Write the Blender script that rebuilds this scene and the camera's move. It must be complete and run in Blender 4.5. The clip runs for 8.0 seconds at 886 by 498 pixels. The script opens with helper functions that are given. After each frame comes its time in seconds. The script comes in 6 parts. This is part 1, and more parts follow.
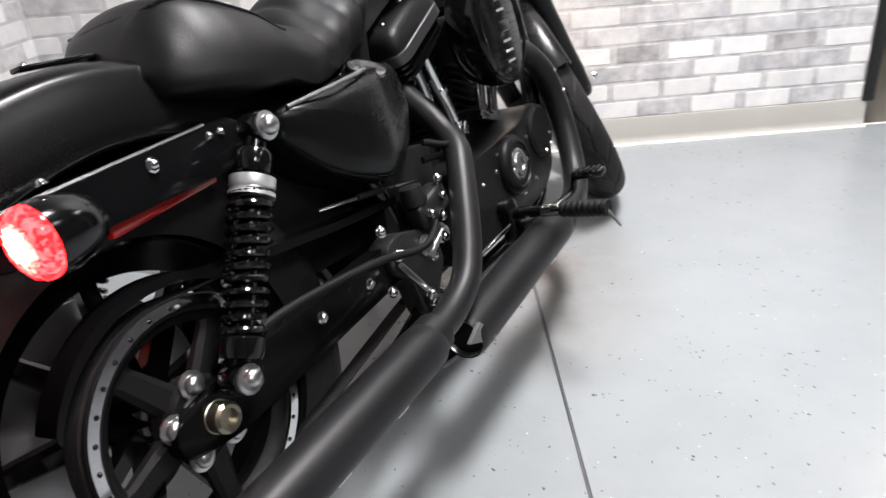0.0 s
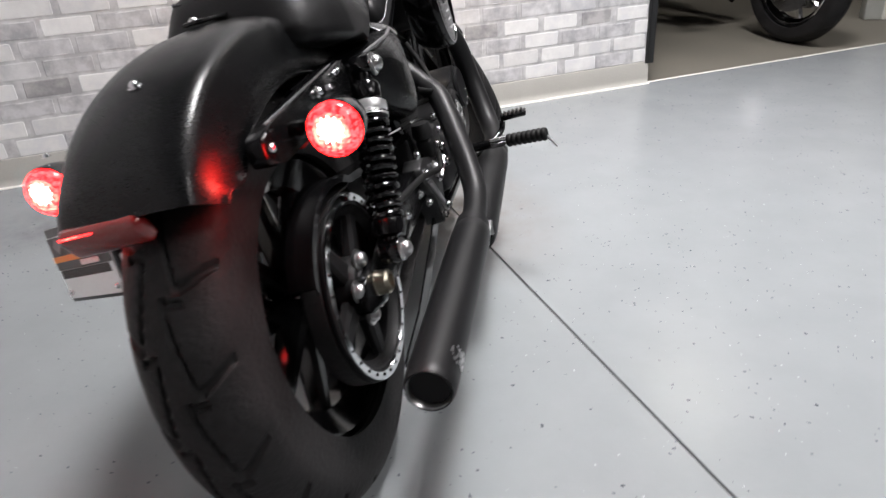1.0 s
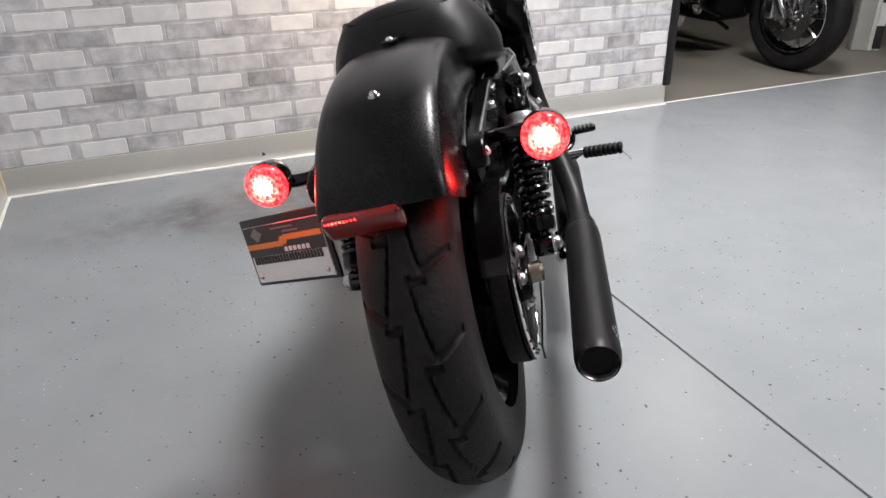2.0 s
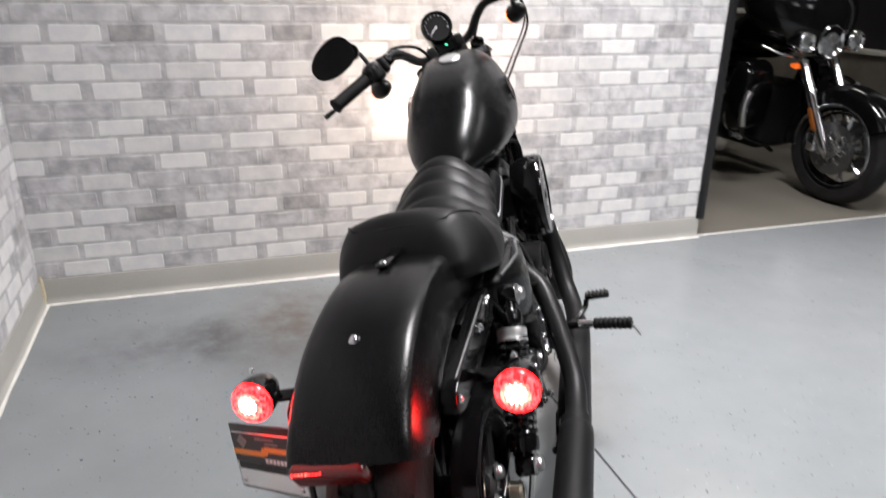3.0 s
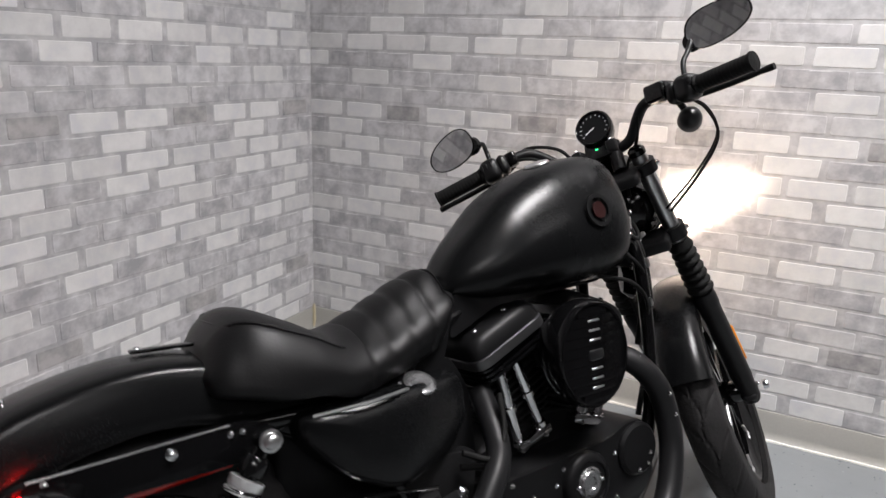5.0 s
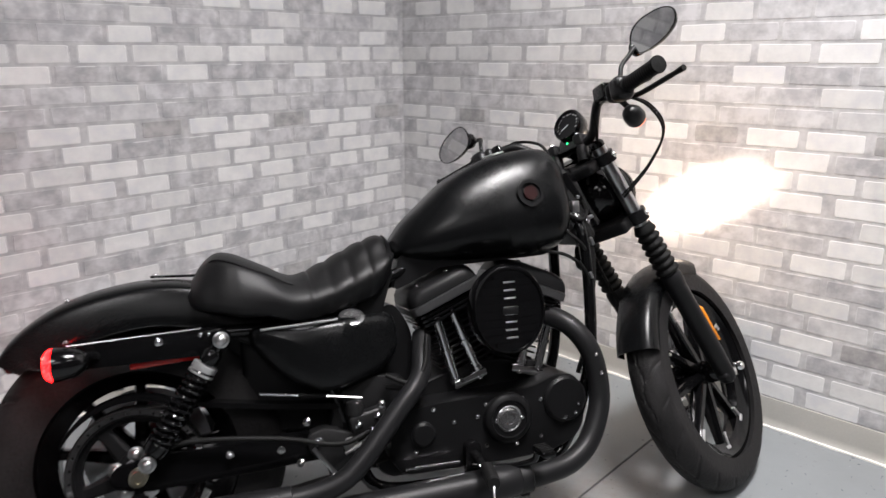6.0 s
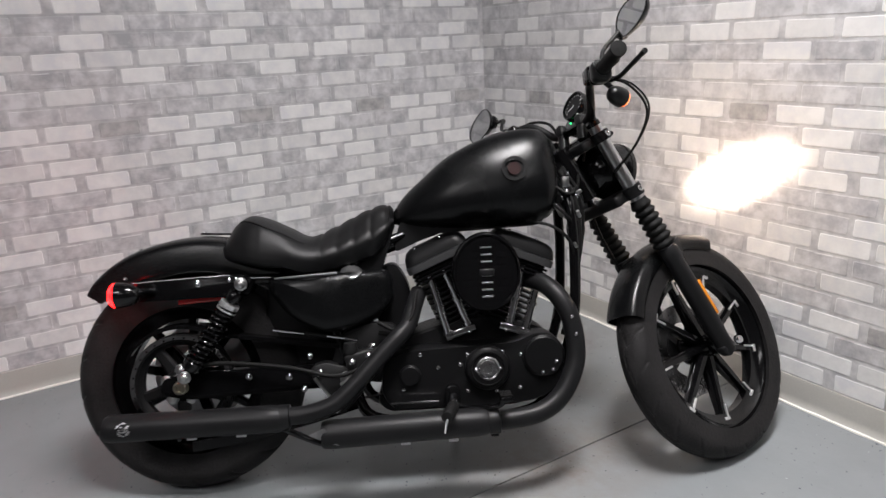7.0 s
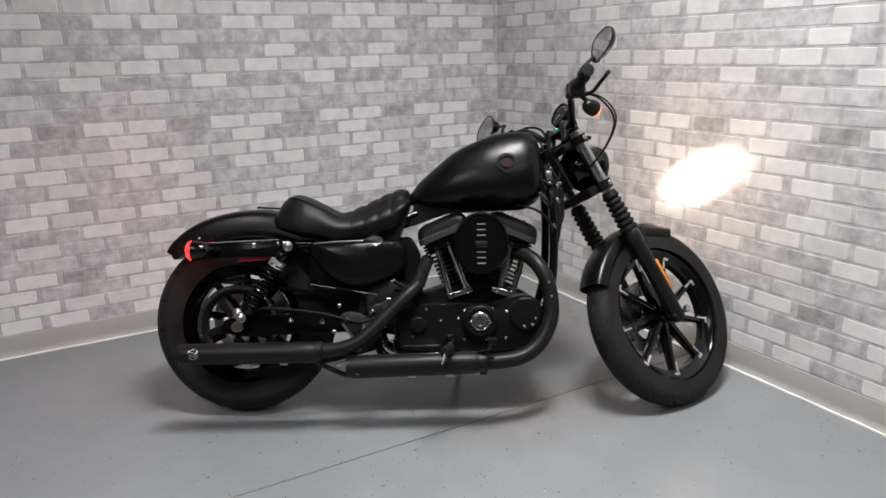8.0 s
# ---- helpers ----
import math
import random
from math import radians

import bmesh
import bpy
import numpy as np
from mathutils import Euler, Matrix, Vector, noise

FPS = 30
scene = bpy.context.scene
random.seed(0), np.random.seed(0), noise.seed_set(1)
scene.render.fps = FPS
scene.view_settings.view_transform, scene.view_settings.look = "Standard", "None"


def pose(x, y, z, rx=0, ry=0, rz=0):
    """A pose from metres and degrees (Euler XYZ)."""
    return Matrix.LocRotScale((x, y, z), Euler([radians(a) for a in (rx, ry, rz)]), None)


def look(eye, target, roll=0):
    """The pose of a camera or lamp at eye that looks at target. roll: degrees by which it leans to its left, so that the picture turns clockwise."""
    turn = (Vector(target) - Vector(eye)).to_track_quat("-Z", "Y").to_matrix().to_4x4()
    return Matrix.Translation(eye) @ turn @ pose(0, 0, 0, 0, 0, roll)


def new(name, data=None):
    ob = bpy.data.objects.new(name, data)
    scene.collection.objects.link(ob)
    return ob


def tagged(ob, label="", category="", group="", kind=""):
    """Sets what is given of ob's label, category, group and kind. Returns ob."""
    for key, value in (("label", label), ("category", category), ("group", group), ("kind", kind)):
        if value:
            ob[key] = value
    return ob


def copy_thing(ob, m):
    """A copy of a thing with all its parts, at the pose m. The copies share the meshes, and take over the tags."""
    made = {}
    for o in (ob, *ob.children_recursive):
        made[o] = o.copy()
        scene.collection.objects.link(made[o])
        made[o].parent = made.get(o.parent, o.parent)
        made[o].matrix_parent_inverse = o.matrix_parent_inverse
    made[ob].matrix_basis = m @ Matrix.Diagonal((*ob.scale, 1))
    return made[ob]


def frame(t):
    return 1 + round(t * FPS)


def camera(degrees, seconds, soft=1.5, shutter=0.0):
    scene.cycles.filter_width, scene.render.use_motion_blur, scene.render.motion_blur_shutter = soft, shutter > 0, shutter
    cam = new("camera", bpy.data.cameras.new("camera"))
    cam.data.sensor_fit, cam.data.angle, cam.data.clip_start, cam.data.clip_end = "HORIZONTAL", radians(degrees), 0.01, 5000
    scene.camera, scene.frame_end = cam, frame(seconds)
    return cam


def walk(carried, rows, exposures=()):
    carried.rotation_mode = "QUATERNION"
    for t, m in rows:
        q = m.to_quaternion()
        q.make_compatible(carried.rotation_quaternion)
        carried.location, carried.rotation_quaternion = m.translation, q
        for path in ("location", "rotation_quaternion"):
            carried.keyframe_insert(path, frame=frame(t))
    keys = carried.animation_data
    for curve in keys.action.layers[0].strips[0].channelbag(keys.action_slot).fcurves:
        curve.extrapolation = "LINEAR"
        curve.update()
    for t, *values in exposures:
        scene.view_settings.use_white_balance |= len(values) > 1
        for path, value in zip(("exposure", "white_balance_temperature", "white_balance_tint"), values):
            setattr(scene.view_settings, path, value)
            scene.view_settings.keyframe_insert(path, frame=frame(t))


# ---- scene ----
cam = camera(64.59, 8.0, soft=1.45, shutter=0.3)
PATH = [
    (0, (1.3612, -2.4293, 0.8475), (1.3184, -0.6401, -0.0452), -5.16),
    (0.5, (1.1116, -2.5482, 0.8775), (1.5180, -0.8168, -0.0373), -1.55),
    (1, (0.8788, -2.6868, 0.8707), (1.4569, -1.0134, -0.0595), -3.41),
    (1.2, (0.7859, -2.7077, 0.8757), (1.3804, -1.0264, -0.0296), -5.06),
    (2.3, (0.5252, -2.7032, 0.9741), (1.2294, -1.0574, 0.0823), 0.16),
    (2.5, (0.5498, -2.6828, 1.0335), (1.2524, -1.0215, 0.1695), 0.21),
    (3, (0.6635, -2.6671, 1.1518), (1.2497, -0.8970, 0.4285), 1.17),
    (3.5, (0.8242, -2.5909, 1.2152), (1.0635, -0.6807, 0.6732), 0.56),
    (4, (1.0500, -2.4639, 1.2060), (1.0192, -0.5252, 0.7156), -1.10),
    (4.5, (1.3686, -2.3772, 1.1868), (1.0602, -0.4638, 0.6929), -2.11),
    (4.7, (1.5269, -2.3709, 1.1813), (0.9643, -0.5202, 0.6730), 0.48),
    (5.8, (2.3260, -2.2200, 1.1960), (1.0960, -0.7410, 0.6510), -0.26),
    (6, (2.4420, -2.3050, 1.2140), (1.1165, -0.9080, 0.6748), -0.05),
    (6.5, (2.6885, -2.2054, 1.2054), (1.1598, -1.0583, 0.6162), -2.30),
    (7, (2.9440, -2.0873, 1.2319), (1.3099, -1.0883, 0.6559), -2.65),
    (7.5, (3.2227, -2.1250, 1.2476), (1.4970, -1.2694, 0.7094), -0.70),
    (8, (3.4130, -2.2906, 1.2556), (1.7342, -1.3497, 0.7114), -1.21),
]
EXPOSURES = [(0.0, 0.86), (0.5, 0.84), (1.2, 0.58), (2.5, 0.52), (3.0, 0.50), (3.5, 0.14), (4.0, -0.10), (4.5, -0.14), (5.8, 0.20), (6.5, 0.16), (7.0, 0.0), (8.0, -0.04)]
walk(cam, [(t, look(eye, target, roll)) for t, eye, target, roll in PATH], EXPOSURES)

# ---- the large sizes of the place ----
WALL_END = 2.84      # the brick wall stops here, an opening follows
CEIL = 3.7
EAST, SOUTH = 6.2, -6.0
FAR_NORTH = 4.6

# ---- world and lamps ----
world = bpy.data.worlds.new("world")
scene.world = world
world.use_nodes = True
world.node_tree.nodes["Background"].inputs[0].default_value = (0.6, 0.65, 0.7, 1)
world.node_tree.nodes["Background"].inputs[1].default_value = 0.05


def area(name, at, size, energy, colour=(1, 0.97, 0.98)):
    lamp = bpy.data.lights.new(name, "AREA")
    lamp.shape, lamp.size, lamp.size_y, lamp.energy, lamp.color = "RECTANGLE", size[0], size[1], energy, colour
    ob = new(name, lamp)
    ob.matrix_world = pose(*at)
    return ob


FIXTURES = [(2.15, -1.12), (4.6, -1.50), (3.0, -4.1), (4.9, -4.2)]
for (fx, fy), watts, wide in zip(FIXTURES, (82, 8, 46, 10), (116, 140, 112, 140)):
    area("ceiling_lamp", (fx, fy, CEIL - 0.09), (0.56, 1.16), watts).data.spread = radians(wide)
# fill light added to brighten the back room, whose own source is unknown
area("back_room_fill", (4.7, 1.5, CEIL - 0.09), (0.5, 1.16), 11, (1, 0.94, 0.85))


# ---- materials ----
def nodes_of(name):
    m = bpy.data.materials.new(name)
    m.use_nodes = True
    nt = m.node_tree
    return m, nt, nt.nodes["Principled BSDF"]


def noise_node(nt, vec, scale, detail=4.0, rough=0.55):
    n = nt.nodes.new("ShaderNodeTexNoise")
    n.inputs["Scale"].default_value, n.inputs["Detail"].default_value, n.inputs["Roughness"].default_value = scale, detail, rough
    nt.links.new(vec, n.inputs["Vector"])
    return n.outputs[0]


def maths(nt, op, a, b=0.0, c=0.0):
    n = nt.nodes.new("ShaderNodeMath")
    n.operation = op
    for k, v in enumerate((a, b, c)):
        if isinstance(v, (int, float)):
            n.inputs[k].default_value = v
        else:
            nt.links.new(v, n.inputs[k])
    return n.outputs[0]


def ramp(nt, fac, stops):
    n = nt.nodes.new("ShaderNodeValToRGB")
    while len(n.color_ramp.elements) < len(stops):
        n.color_ramp.elements.new(0.5)
    for e, (p, c) in zip(n.color_ramp.elements, stops):
        e.position, e.color = p, (*c, 1) if len(c) == 3 else c
    nt.links.new(fac, n.inputs[0])
    return n.outputs[0]


def mixc(nt, fac, a, b):
    n = nt.nodes.new("ShaderNodeMix")
    n.data_type = "RGBA"
    for sock, v in ((n.inputs[0], fac), (n.inputs[6], a), (n.inputs[7], b)):
        if isinstance(v, (int, float)):
            sock.default_value = v
        elif isinstance(v, tuple):
            sock.default_value = (*v[:3], 1)
        else:
            nt.links.new(v, sock)
    return n.outputs[2]


def surf(name, rgb, rough, metal=0.0, var=0.18, big=6.0, fine=140.0, bump=0.06, coat=0.0, spec=0.5, rvar=0.25, dist=0.002):
    """A plain real surface: colour that drifts at two scales, uneven gloss and a fine grain."""
    m, nt, p = nodes_of(name)
    tc = nt.nodes.new("ShaderNodeTexCoord").outputs["Object"]
    a, b = noise_node(nt, tc, big), noise_node(nt, tc, fine, 3.0)
    both = maths(nt, "MULTIPLY_ADD", a, 0.65, maths(nt, "MULTIPLY", b, 0.35))
    lo, hi = tuple(c * (1 - var) for c in rgb), tuple(min(1, c * (1 + var)) for c in rgb)
    nt.links.new(ramp(nt, both, [(0.3, lo), (0.7, hi)]), p.inputs["Base Color"])
    nt.links.new(maths(nt, "MULTIPLY_ADD", both, rough * rvar * 2, rough * (1 - rvar)), p.inputs["Roughness"])
    p.inputs["Metallic"].default_value, p.inputs["Specular IOR Level"].default_value = metal, spec
    p.inputs["Coat Weight"].default_value, p.inputs["Coat Roughness"].default_value = coat, 0.06
    if bump:
        n = nt.nodes.new("ShaderNodeBump")
        n.inputs["Strength"].default_value, n.inputs["Distance"].default_value = bump, dist
        nt.links.new(b, n.inputs["Height"])
        nt.links.new(n.outputs[0], p.inputs["Normal"])
    return m


def glow(name, rgb, strength, rough=0.25):
    m, nt, p = nodes_of(name)
    p.inputs["Base Color"].default_value, p.inputs["Roughness"].default_value = (*rgb, 1), rough
    p.inputs["Emission Color"].default_value, p.inputs["Emission Strength"].default_value = (*rgb, 1), strength
    return m


DENIM = surf("denim_black_paint", (0.0034, 0.0036, 0.0039), 0.27, spec=0.23, var=0.25, bump=0.03, fine=400, rvar=0.12)
GLOSS = surf("gloss_black_paint", (0.003, 0.003, 0.0033), 0.13, spec=0.4, var=0.2, bump=0.0)
SATIN = surf("satin_black_ceramic", (0.0080, 0.0080, 0.0086), 0.42, spec=0.22, var=0.25, bump=0.05, fine=300, rvar=0.15)
BAND = surf("dark_brushed_band", (0.11, 0.11, 0.113), 0.4, metal=0.85, var=0.12, bump=0.05)
DARKGLOSS = surf("dark_gloss_enamel", (0.003, 0.003, 0.0033), 0.16, spec=0.15, var=0.2, bump=0.02)
WRINKLE = surf("wrinkle_black_coating", (0.0065, 0.0065, 0.0069), 0.46, spec=0.13, var=0.3, bump=0.35, fine=420)
GUN = surf("dark_anodised_steel", (0.26, 0.26, 0.265), 0.26, metal=0.9, var=0.15, bump=0.02)
LEATHER = surf("black_vinyl_leather", (0.0042, 0.0042, 0.0046), 0.46, spec=0.25, var=0.3, bump=0.3, fine=260, rvar=0.2, dist=0.001)
COVER = surf("satin_black_cover", (0.0060, 0.0060, 0.0064), 0.38, spec=0.11, var=0.25, bump=0.04, fine=300, rvar=0.15)
RUBBER = surf("tyre_rubber", (0.0150, 0.0143, 0.0146), 0.58, spec=0.17, var=0.45, big=14, fine=130, bump=0.5, dist=0.003)
GRIP = surf("grip_rubber", (0.006, 0.006, 0.006), 0.6, spec=0.16, var=0.3, bump=0.3)
PLASTIC = surf("black_plastic", (0.006, 0.006, 0.0065), 0.34, spec=0.35, var=0.25, bump=0.1, fine=300)
CHROME = surf("chrome", (0.72, 0.72, 0.73), 0.1, metal=1.0, var=0.06, bump=0.0)
TIPS = surf("bright_machined_tips", (0.8, 0.8, 0.8), 0.4, metal=0.9, var=0.05, bump=0.0)
ZINC = surf("zinc_plated_steel", (0.5, 0.5, 0.5), 0.3, metal=1.0, var=0.2, bump=0.05)
MACHINED = surf("machined_aluminium", (0.6, 0.6, 0.61), 0.34, metal=1.0, var=0.12, bump=0.05, fine=500)
BRASS = surf("dull_brass_nut", (0.42, 0.39, 0.31), 0.34, metal=1.0, var=0.2)
CAST = surf("dark_cast_metal", (0.012, 0.012, 0.0125), 0.45, metal=0.3, var=0.3, bump=0.3)
MIRROR = surf("mirror_glass", (0.46, 0.465, 0.47), 0.02, metal=1.0, var=0.02, bump=0.0)


def lens_glow(name, dim, hot, low, high, scale, lo, hi):
    """A lit lens whose prisms gather the light unevenly."""
    m, nt, p = nodes_of(name)
    tc = nt.nodes.new("ShaderNodeTexCoord").outputs["Object"]
    v = nt.nodes.new("ShaderNodeTexVoronoi")
    v.inputs["Scale"].default_value = scale
    nt.links.new(tc, v.inputs["Vector"])
    pick = nt.nodes.new("ShaderNodeSeparateColor")
    nt.links.new(v.outputs["Color"], pick.inputs[0])
    f = ramp(nt, maths(nt, "MULTIPLY_ADD", noise_node(nt, tc, scale * 0.6), 0.5, maths(nt, "MULTIPLY", pick.outputs[0], 0.5)), [(lo, (0, 0, 0)), (hi, (1, 1, 1))])
    p.inputs["Base Color"].default_value, p.inputs["Roughness"].default_value = (0.5, 0.01, 0.01, 1), 0.12
    nt.links.new(mixc(nt, f, dim, hot), p.inputs["Emission Color"])
    nt.links.new(maths(nt, "MULTIPLY_ADD", f, high - low, low), p.inputs["Emission Strength"])
    return m


RED_LIT = lens_glow("lit_red_lens", (1.0, 0.003, 0.004), (1.0, 0.004, 0.004), 7.0, 50.0, 260.0, 0.35, 0.7)
RED_MID = lens_glow("lit_red_face", (1.0, 0.008, 0.008), (1.0, 0.022, 0.016), 13.0, 34.0, 240.0, 0.38, 0.66)
RED_HOT = lens_glow("lit_red_bulb", (1.0, 0.05, 0.04), (1.0, 0.10, 0.075), 40.0, 130.0, 190.0, 0.25, 0.45)
RED_STRIP = surf("red_strip_reflector", (0.5, 0.012, 0.01), 0.14, var=0.2, bump=0.1, fine=900, coat=0.5)
RED_DIM = surf("red_reflector", (0.16, 0.006, 0.005), 0.16, var=0.2, bump=0.1, fine=900, coat=0.5)
AMBER = surf("amber_reflector", (0.85, 0.30, 0.03), 0.2, var=0.15, bump=0.1, fine=900, coat=0.5)
AMBER_SOFT = glow("dim_amber_lens", (1.0, 0.17, 0.02), 0.55)
AMBER_DARK = surf("dark_amber_reflector", (0.24, 0.075, 0.015), 0.2, var=0.2, bump=0.1, fine=900, coat=0.5)
AMBER_LIT = glow("lit_amber_lens", (1.0, 0.20, 0.02), 3.0)
GREEN_LIT = glow("lit_green_indicator", (0.03, 1.0, 0.25), 5.0)
LAMP_LIT = glow("lit_headlamp", (1.0, 0.74, 0.52), 34.0)
CRYSTAL = surf("faceted_lamp_glass", (0.66, 0.69, 0.70), 0.06, metal=0.9, var=0.5, big=60, fine=70, bump=0.9, rvar=0.3, dist=0.006)
DIAL = surf("dial_face", (0.006, 0.006, 0.0065), 0.4, spec=0.15, bump=0)
WHITE = surf("white_print", (0.82, 0.82, 0.81), 0.5, var=0.08, bump=0)
ORANGE = surf("orange_print", (0.75, 0.25, 0.03), 0.45, var=0.08, bump=0)
BLACKP = surf("black_print", (0.02, 0.02, 0.02), 0.45, bump=0)
GREYP = surf("grey_print", (0.18, 0.18, 0.18), 0.5, bump=0)
FAINT = surf("faint_grey_print", (0.0065, 0.0065, 0.007), 0.33, spec=0.2, bump=0)
GREYMETAL = surf("grey_metal", (0.20, 0.20, 0.205), 0.42, metal=0.85, var=0.12, bump=0.05)
DKRED = surf("dark_red_print", (0.018, 0.0042, 0.0042), 0.40, spec=0.2, bump=0)


def wallpaper(name, rgb, spread=0.10):
    """Printed, embossed brick paper: mottled grey, paler in places."""
    m, nt, p = nodes_of(name)
    tc = nt.nodes.new("ShaderNodeTexCoord").outputs["Object"]
    rnd = nt.nodes.new("ShaderNodeObjectInfo").outputs["Random"]
    at = nt.nodes.new("ShaderNodeNewGeometry").outputs["Position"]
    a, b, c = noise_node(nt, at, 15.0, 4.0, 0.6), noise_node(nt, tc, 34.0, 4.0, 0.6), noise_node(nt, tc, 300.0, 2.0)
    both = maths(nt, "MULTIPLY_ADD", a, 0.82, maths(nt, "MULTIPLY_ADD", b, 0.18, maths(nt, "MULTIPLY_ADD", rnd, 0.08, -0.04)))
    lo, hi = tuple(v * (1 - spread) * k for v, k in zip(rgb, (0.985, 0.99, 1.02))), tuple(min(0.9, v * (1 + spread)) for v in rgb)
    nt.links.new(ramp(nt, both, [(0.38, lo), (0.5, rgb), (0.61, hi)]), p.inputs["Base Color"])
    p.inputs["Roughness"].default_value = 0.62
    n = nt.nodes.new("ShaderNodeBump")
    n.inputs["Strength"].default_value, n.inputs["Distance"].default_value = 0.25, 0.001
    nt.links.new(maths(nt, "MULTIPLY_ADD", c, 0.4, b), n.inputs["Height"])
    nt.links.new(n.outputs[0], p.inputs["Normal"])
    return m


TONES = [wallpaper("brick_paper_dark", (0.39, 0.38, 0.38), 0.26), wallpaper("brick_paper_grey", (0.505, 0.50, 0.51), 0.25),
         wallpaper("brick_paper_mid", (0.565, 0.56, 0.57), 0.22), wallpaper("brick_paper_pale", (0.61, 0.605, 0.61), 0.14),
         wallpaper("brick_paper_light", (0.69, 0.685, 0.68), 0.08), wallpaper("brick_paper_white", (0.775, 0.77, 0.765), 0.06)]
MORTAR = wallpaper("brick_paper_joint", (0.53, 0.525, 0.53), 0.22)
BASE = surf("beige_grey_cove_base", (0.40, 0.39, 0.36), 0.5, var=0.08, big=3, bump=0.1)
CAULK = surf("white_caulk", (0.74, 0.73, 0.68), 0.5, var=0.12, big=12)
PAINTED = surf("dark_grey_wall_paint", (0.075, 0.073, 0.075), 0.6, var=0.04, big=2, bump=0.1)
CEILING = surf("dark_ceiling_board", (0.15, 0.15, 0.15), 0.8, var=0.04, bump=0.2)
BLACKTRIM = surf("black_corner_trim", (0.012, 0.012, 0.013), 0.4)
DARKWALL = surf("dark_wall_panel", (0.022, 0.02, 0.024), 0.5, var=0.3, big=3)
TANWALL = surf("dusty_block_wall", (0.22, 0.20, 0.17), 0.8, var=0.25, big=5, bump=0.3)
GREYPOST = surf("grey_painted_post", (0.42, 0.43, 0.40), 0.5, var=0.12)


def floor_paint():
    m, nt, p = nodes_of("grey_epoxy_floor")
    tc = nt.nodes.new("ShaderNodeTexCoord").outputs["Object"]
    big, mid = noise_node(nt, tc, 0.9, 4.0), noise_node(nt, tc, 7.0, 5.0, 0.6)
    both = maths(nt, "MULTIPLY_ADD", big, 0.6, maths(nt, "MULTIPLY", mid, 0.4))
    col = ramp(nt, both, [(0.3, (0.182, 0.195, 0.201)), (0.7, (0.224, 0.237, 0.244))])
    # scattered flakes, dark and pale, in drifts
    for scale, size, paint, seed in ((40.0, 0.10, (0.07, 0.075, 0.085), 0.0), (76.0, 0.14, (0.09, 0.095, 0.11), 3.7), (64.0, 0.08, (0.38, 0.39, 0.39), 9.1)):
        v = nt.nodes.new("ShaderNodeTexVoronoi")
        v.inputs["Scale"].default_value = scale
        mp = nt.nodes.new("ShaderNodeMapping")
        mp.inputs["Location"].default_value = (seed, seed * 1.3, 0)
        nt.links.new(tc, mp.inputs["Vector"])
        warp = nt.nodes.new("ShaderNodeVectorMath")
        warp.operation = "ADD"
        nt.links.new(mp.outputs[0], warp.inputs[0])
        wob = nt.nodes.new("ShaderNodeTexNoise")
        wob.inputs["Scale"].default_value = 90.0
        nt.links.new(tc, wob.inputs["Vector"])
        sc = nt.nodes.new("ShaderNodeVectorMath")
        sc.operation = "SCALE"
        sc.inputs["Scale"].default_value = 0.012
        nt.links.new(wob.outputs["Color"], sc.inputs[0])
        nt.links.new(sc.outputs[0], warp.inputs[1])
        nt.links.new(warp.outputs[0], v.inputs["Vector"])
        pick = nt.nodes.new("ShaderNodeSeparateColor")
        nt.links.new(v.outputs["Color"], pick.inputs[0])
        drift = noise_node(nt, mp.outputs[0], 1.3, 3.0)
        rare = maths(nt, "GREATER_THAN", maths(nt, "MULTIPLY_ADD", drift, 0.9, pick.outputs[0]), 1.26 if seed < 9 else 1.31)
        inside = maths(nt, "LESS_THAN", v.outputs["Distance"], maths(nt, "MULTIPLY_ADD", pick.outputs[1], size, size * 0.5))
        col = mixc(nt, maths(nt, "MULTIPLY", rare, inside), col, paint)
    # dark smears beside the parking place, then two soft brown patches
    for cx, cy, sx, sy, tight, much, paint in ((0.45, -0.45, 0.8, 1.7, 2.6, 1.6, (0.13, 0.135, 0.14)), (0.60, -0.42, 3.2, 1.6, 3.0, 1.8, (0.10, 0.10, 0.10)),
                                               (0.86, -0.40, 1.5, 0.9, 2.4, 1.6, (0.125, 0.110, 0.098)), (1.56, -0.86, 1.6, 0.9, 2.1, 1.15, (0.150, 0.122, 0.100))):
        gap = nt.nodes.new("ShaderNodeVectorMath")
        gap.operation = "DISTANCE"
        sq = nt.nodes.new("ShaderNodeVectorMath")
        sq.operation = "MULTIPLY"
        sq.inputs[1].default_value = (sx, sy, 1.0)
        nt.links.new(tc, sq.inputs[0])
        nt.links.new(sq.outputs[0], gap.inputs[0])
        gap.inputs[1].default_value = (cx * sx, cy * sy, 0.0)
        near = maths(nt, "SUBTRACT", 1.0, maths(nt, "MULTIPLY", gap.outputs["Value"], tight))
        blot = maths(nt, "MAXIMUM", maths(nt, "MULTIPLY_ADD", noise_node(nt, tc, 11.0, 5.0, 0.7), 1.6, -0.3), 0.0)
        patch_mask = maths(nt, "MULTIPLY", maths(nt, "MAXIMUM", near, 0.0), maths(nt, "MULTIPLY", blot, much))
        col = mixc(nt, maths(nt, "MINIMUM", patch_mask, 0.9), col, paint)
    nt.links.new(col, p.inputs["Base Color"])
    nt.links.new(maths(nt, "MULTIPLY_ADD", mid, 0.14, 0.17), p.inputs["Roughness"])
    p.inputs["Specular IOR Level"].default_value = 0.32
    n = nt.nodes.new("ShaderNodeBump")
    n.inputs["Strength"].default_value, n.inputs["Distance"].default_value = 0.12, 0.003
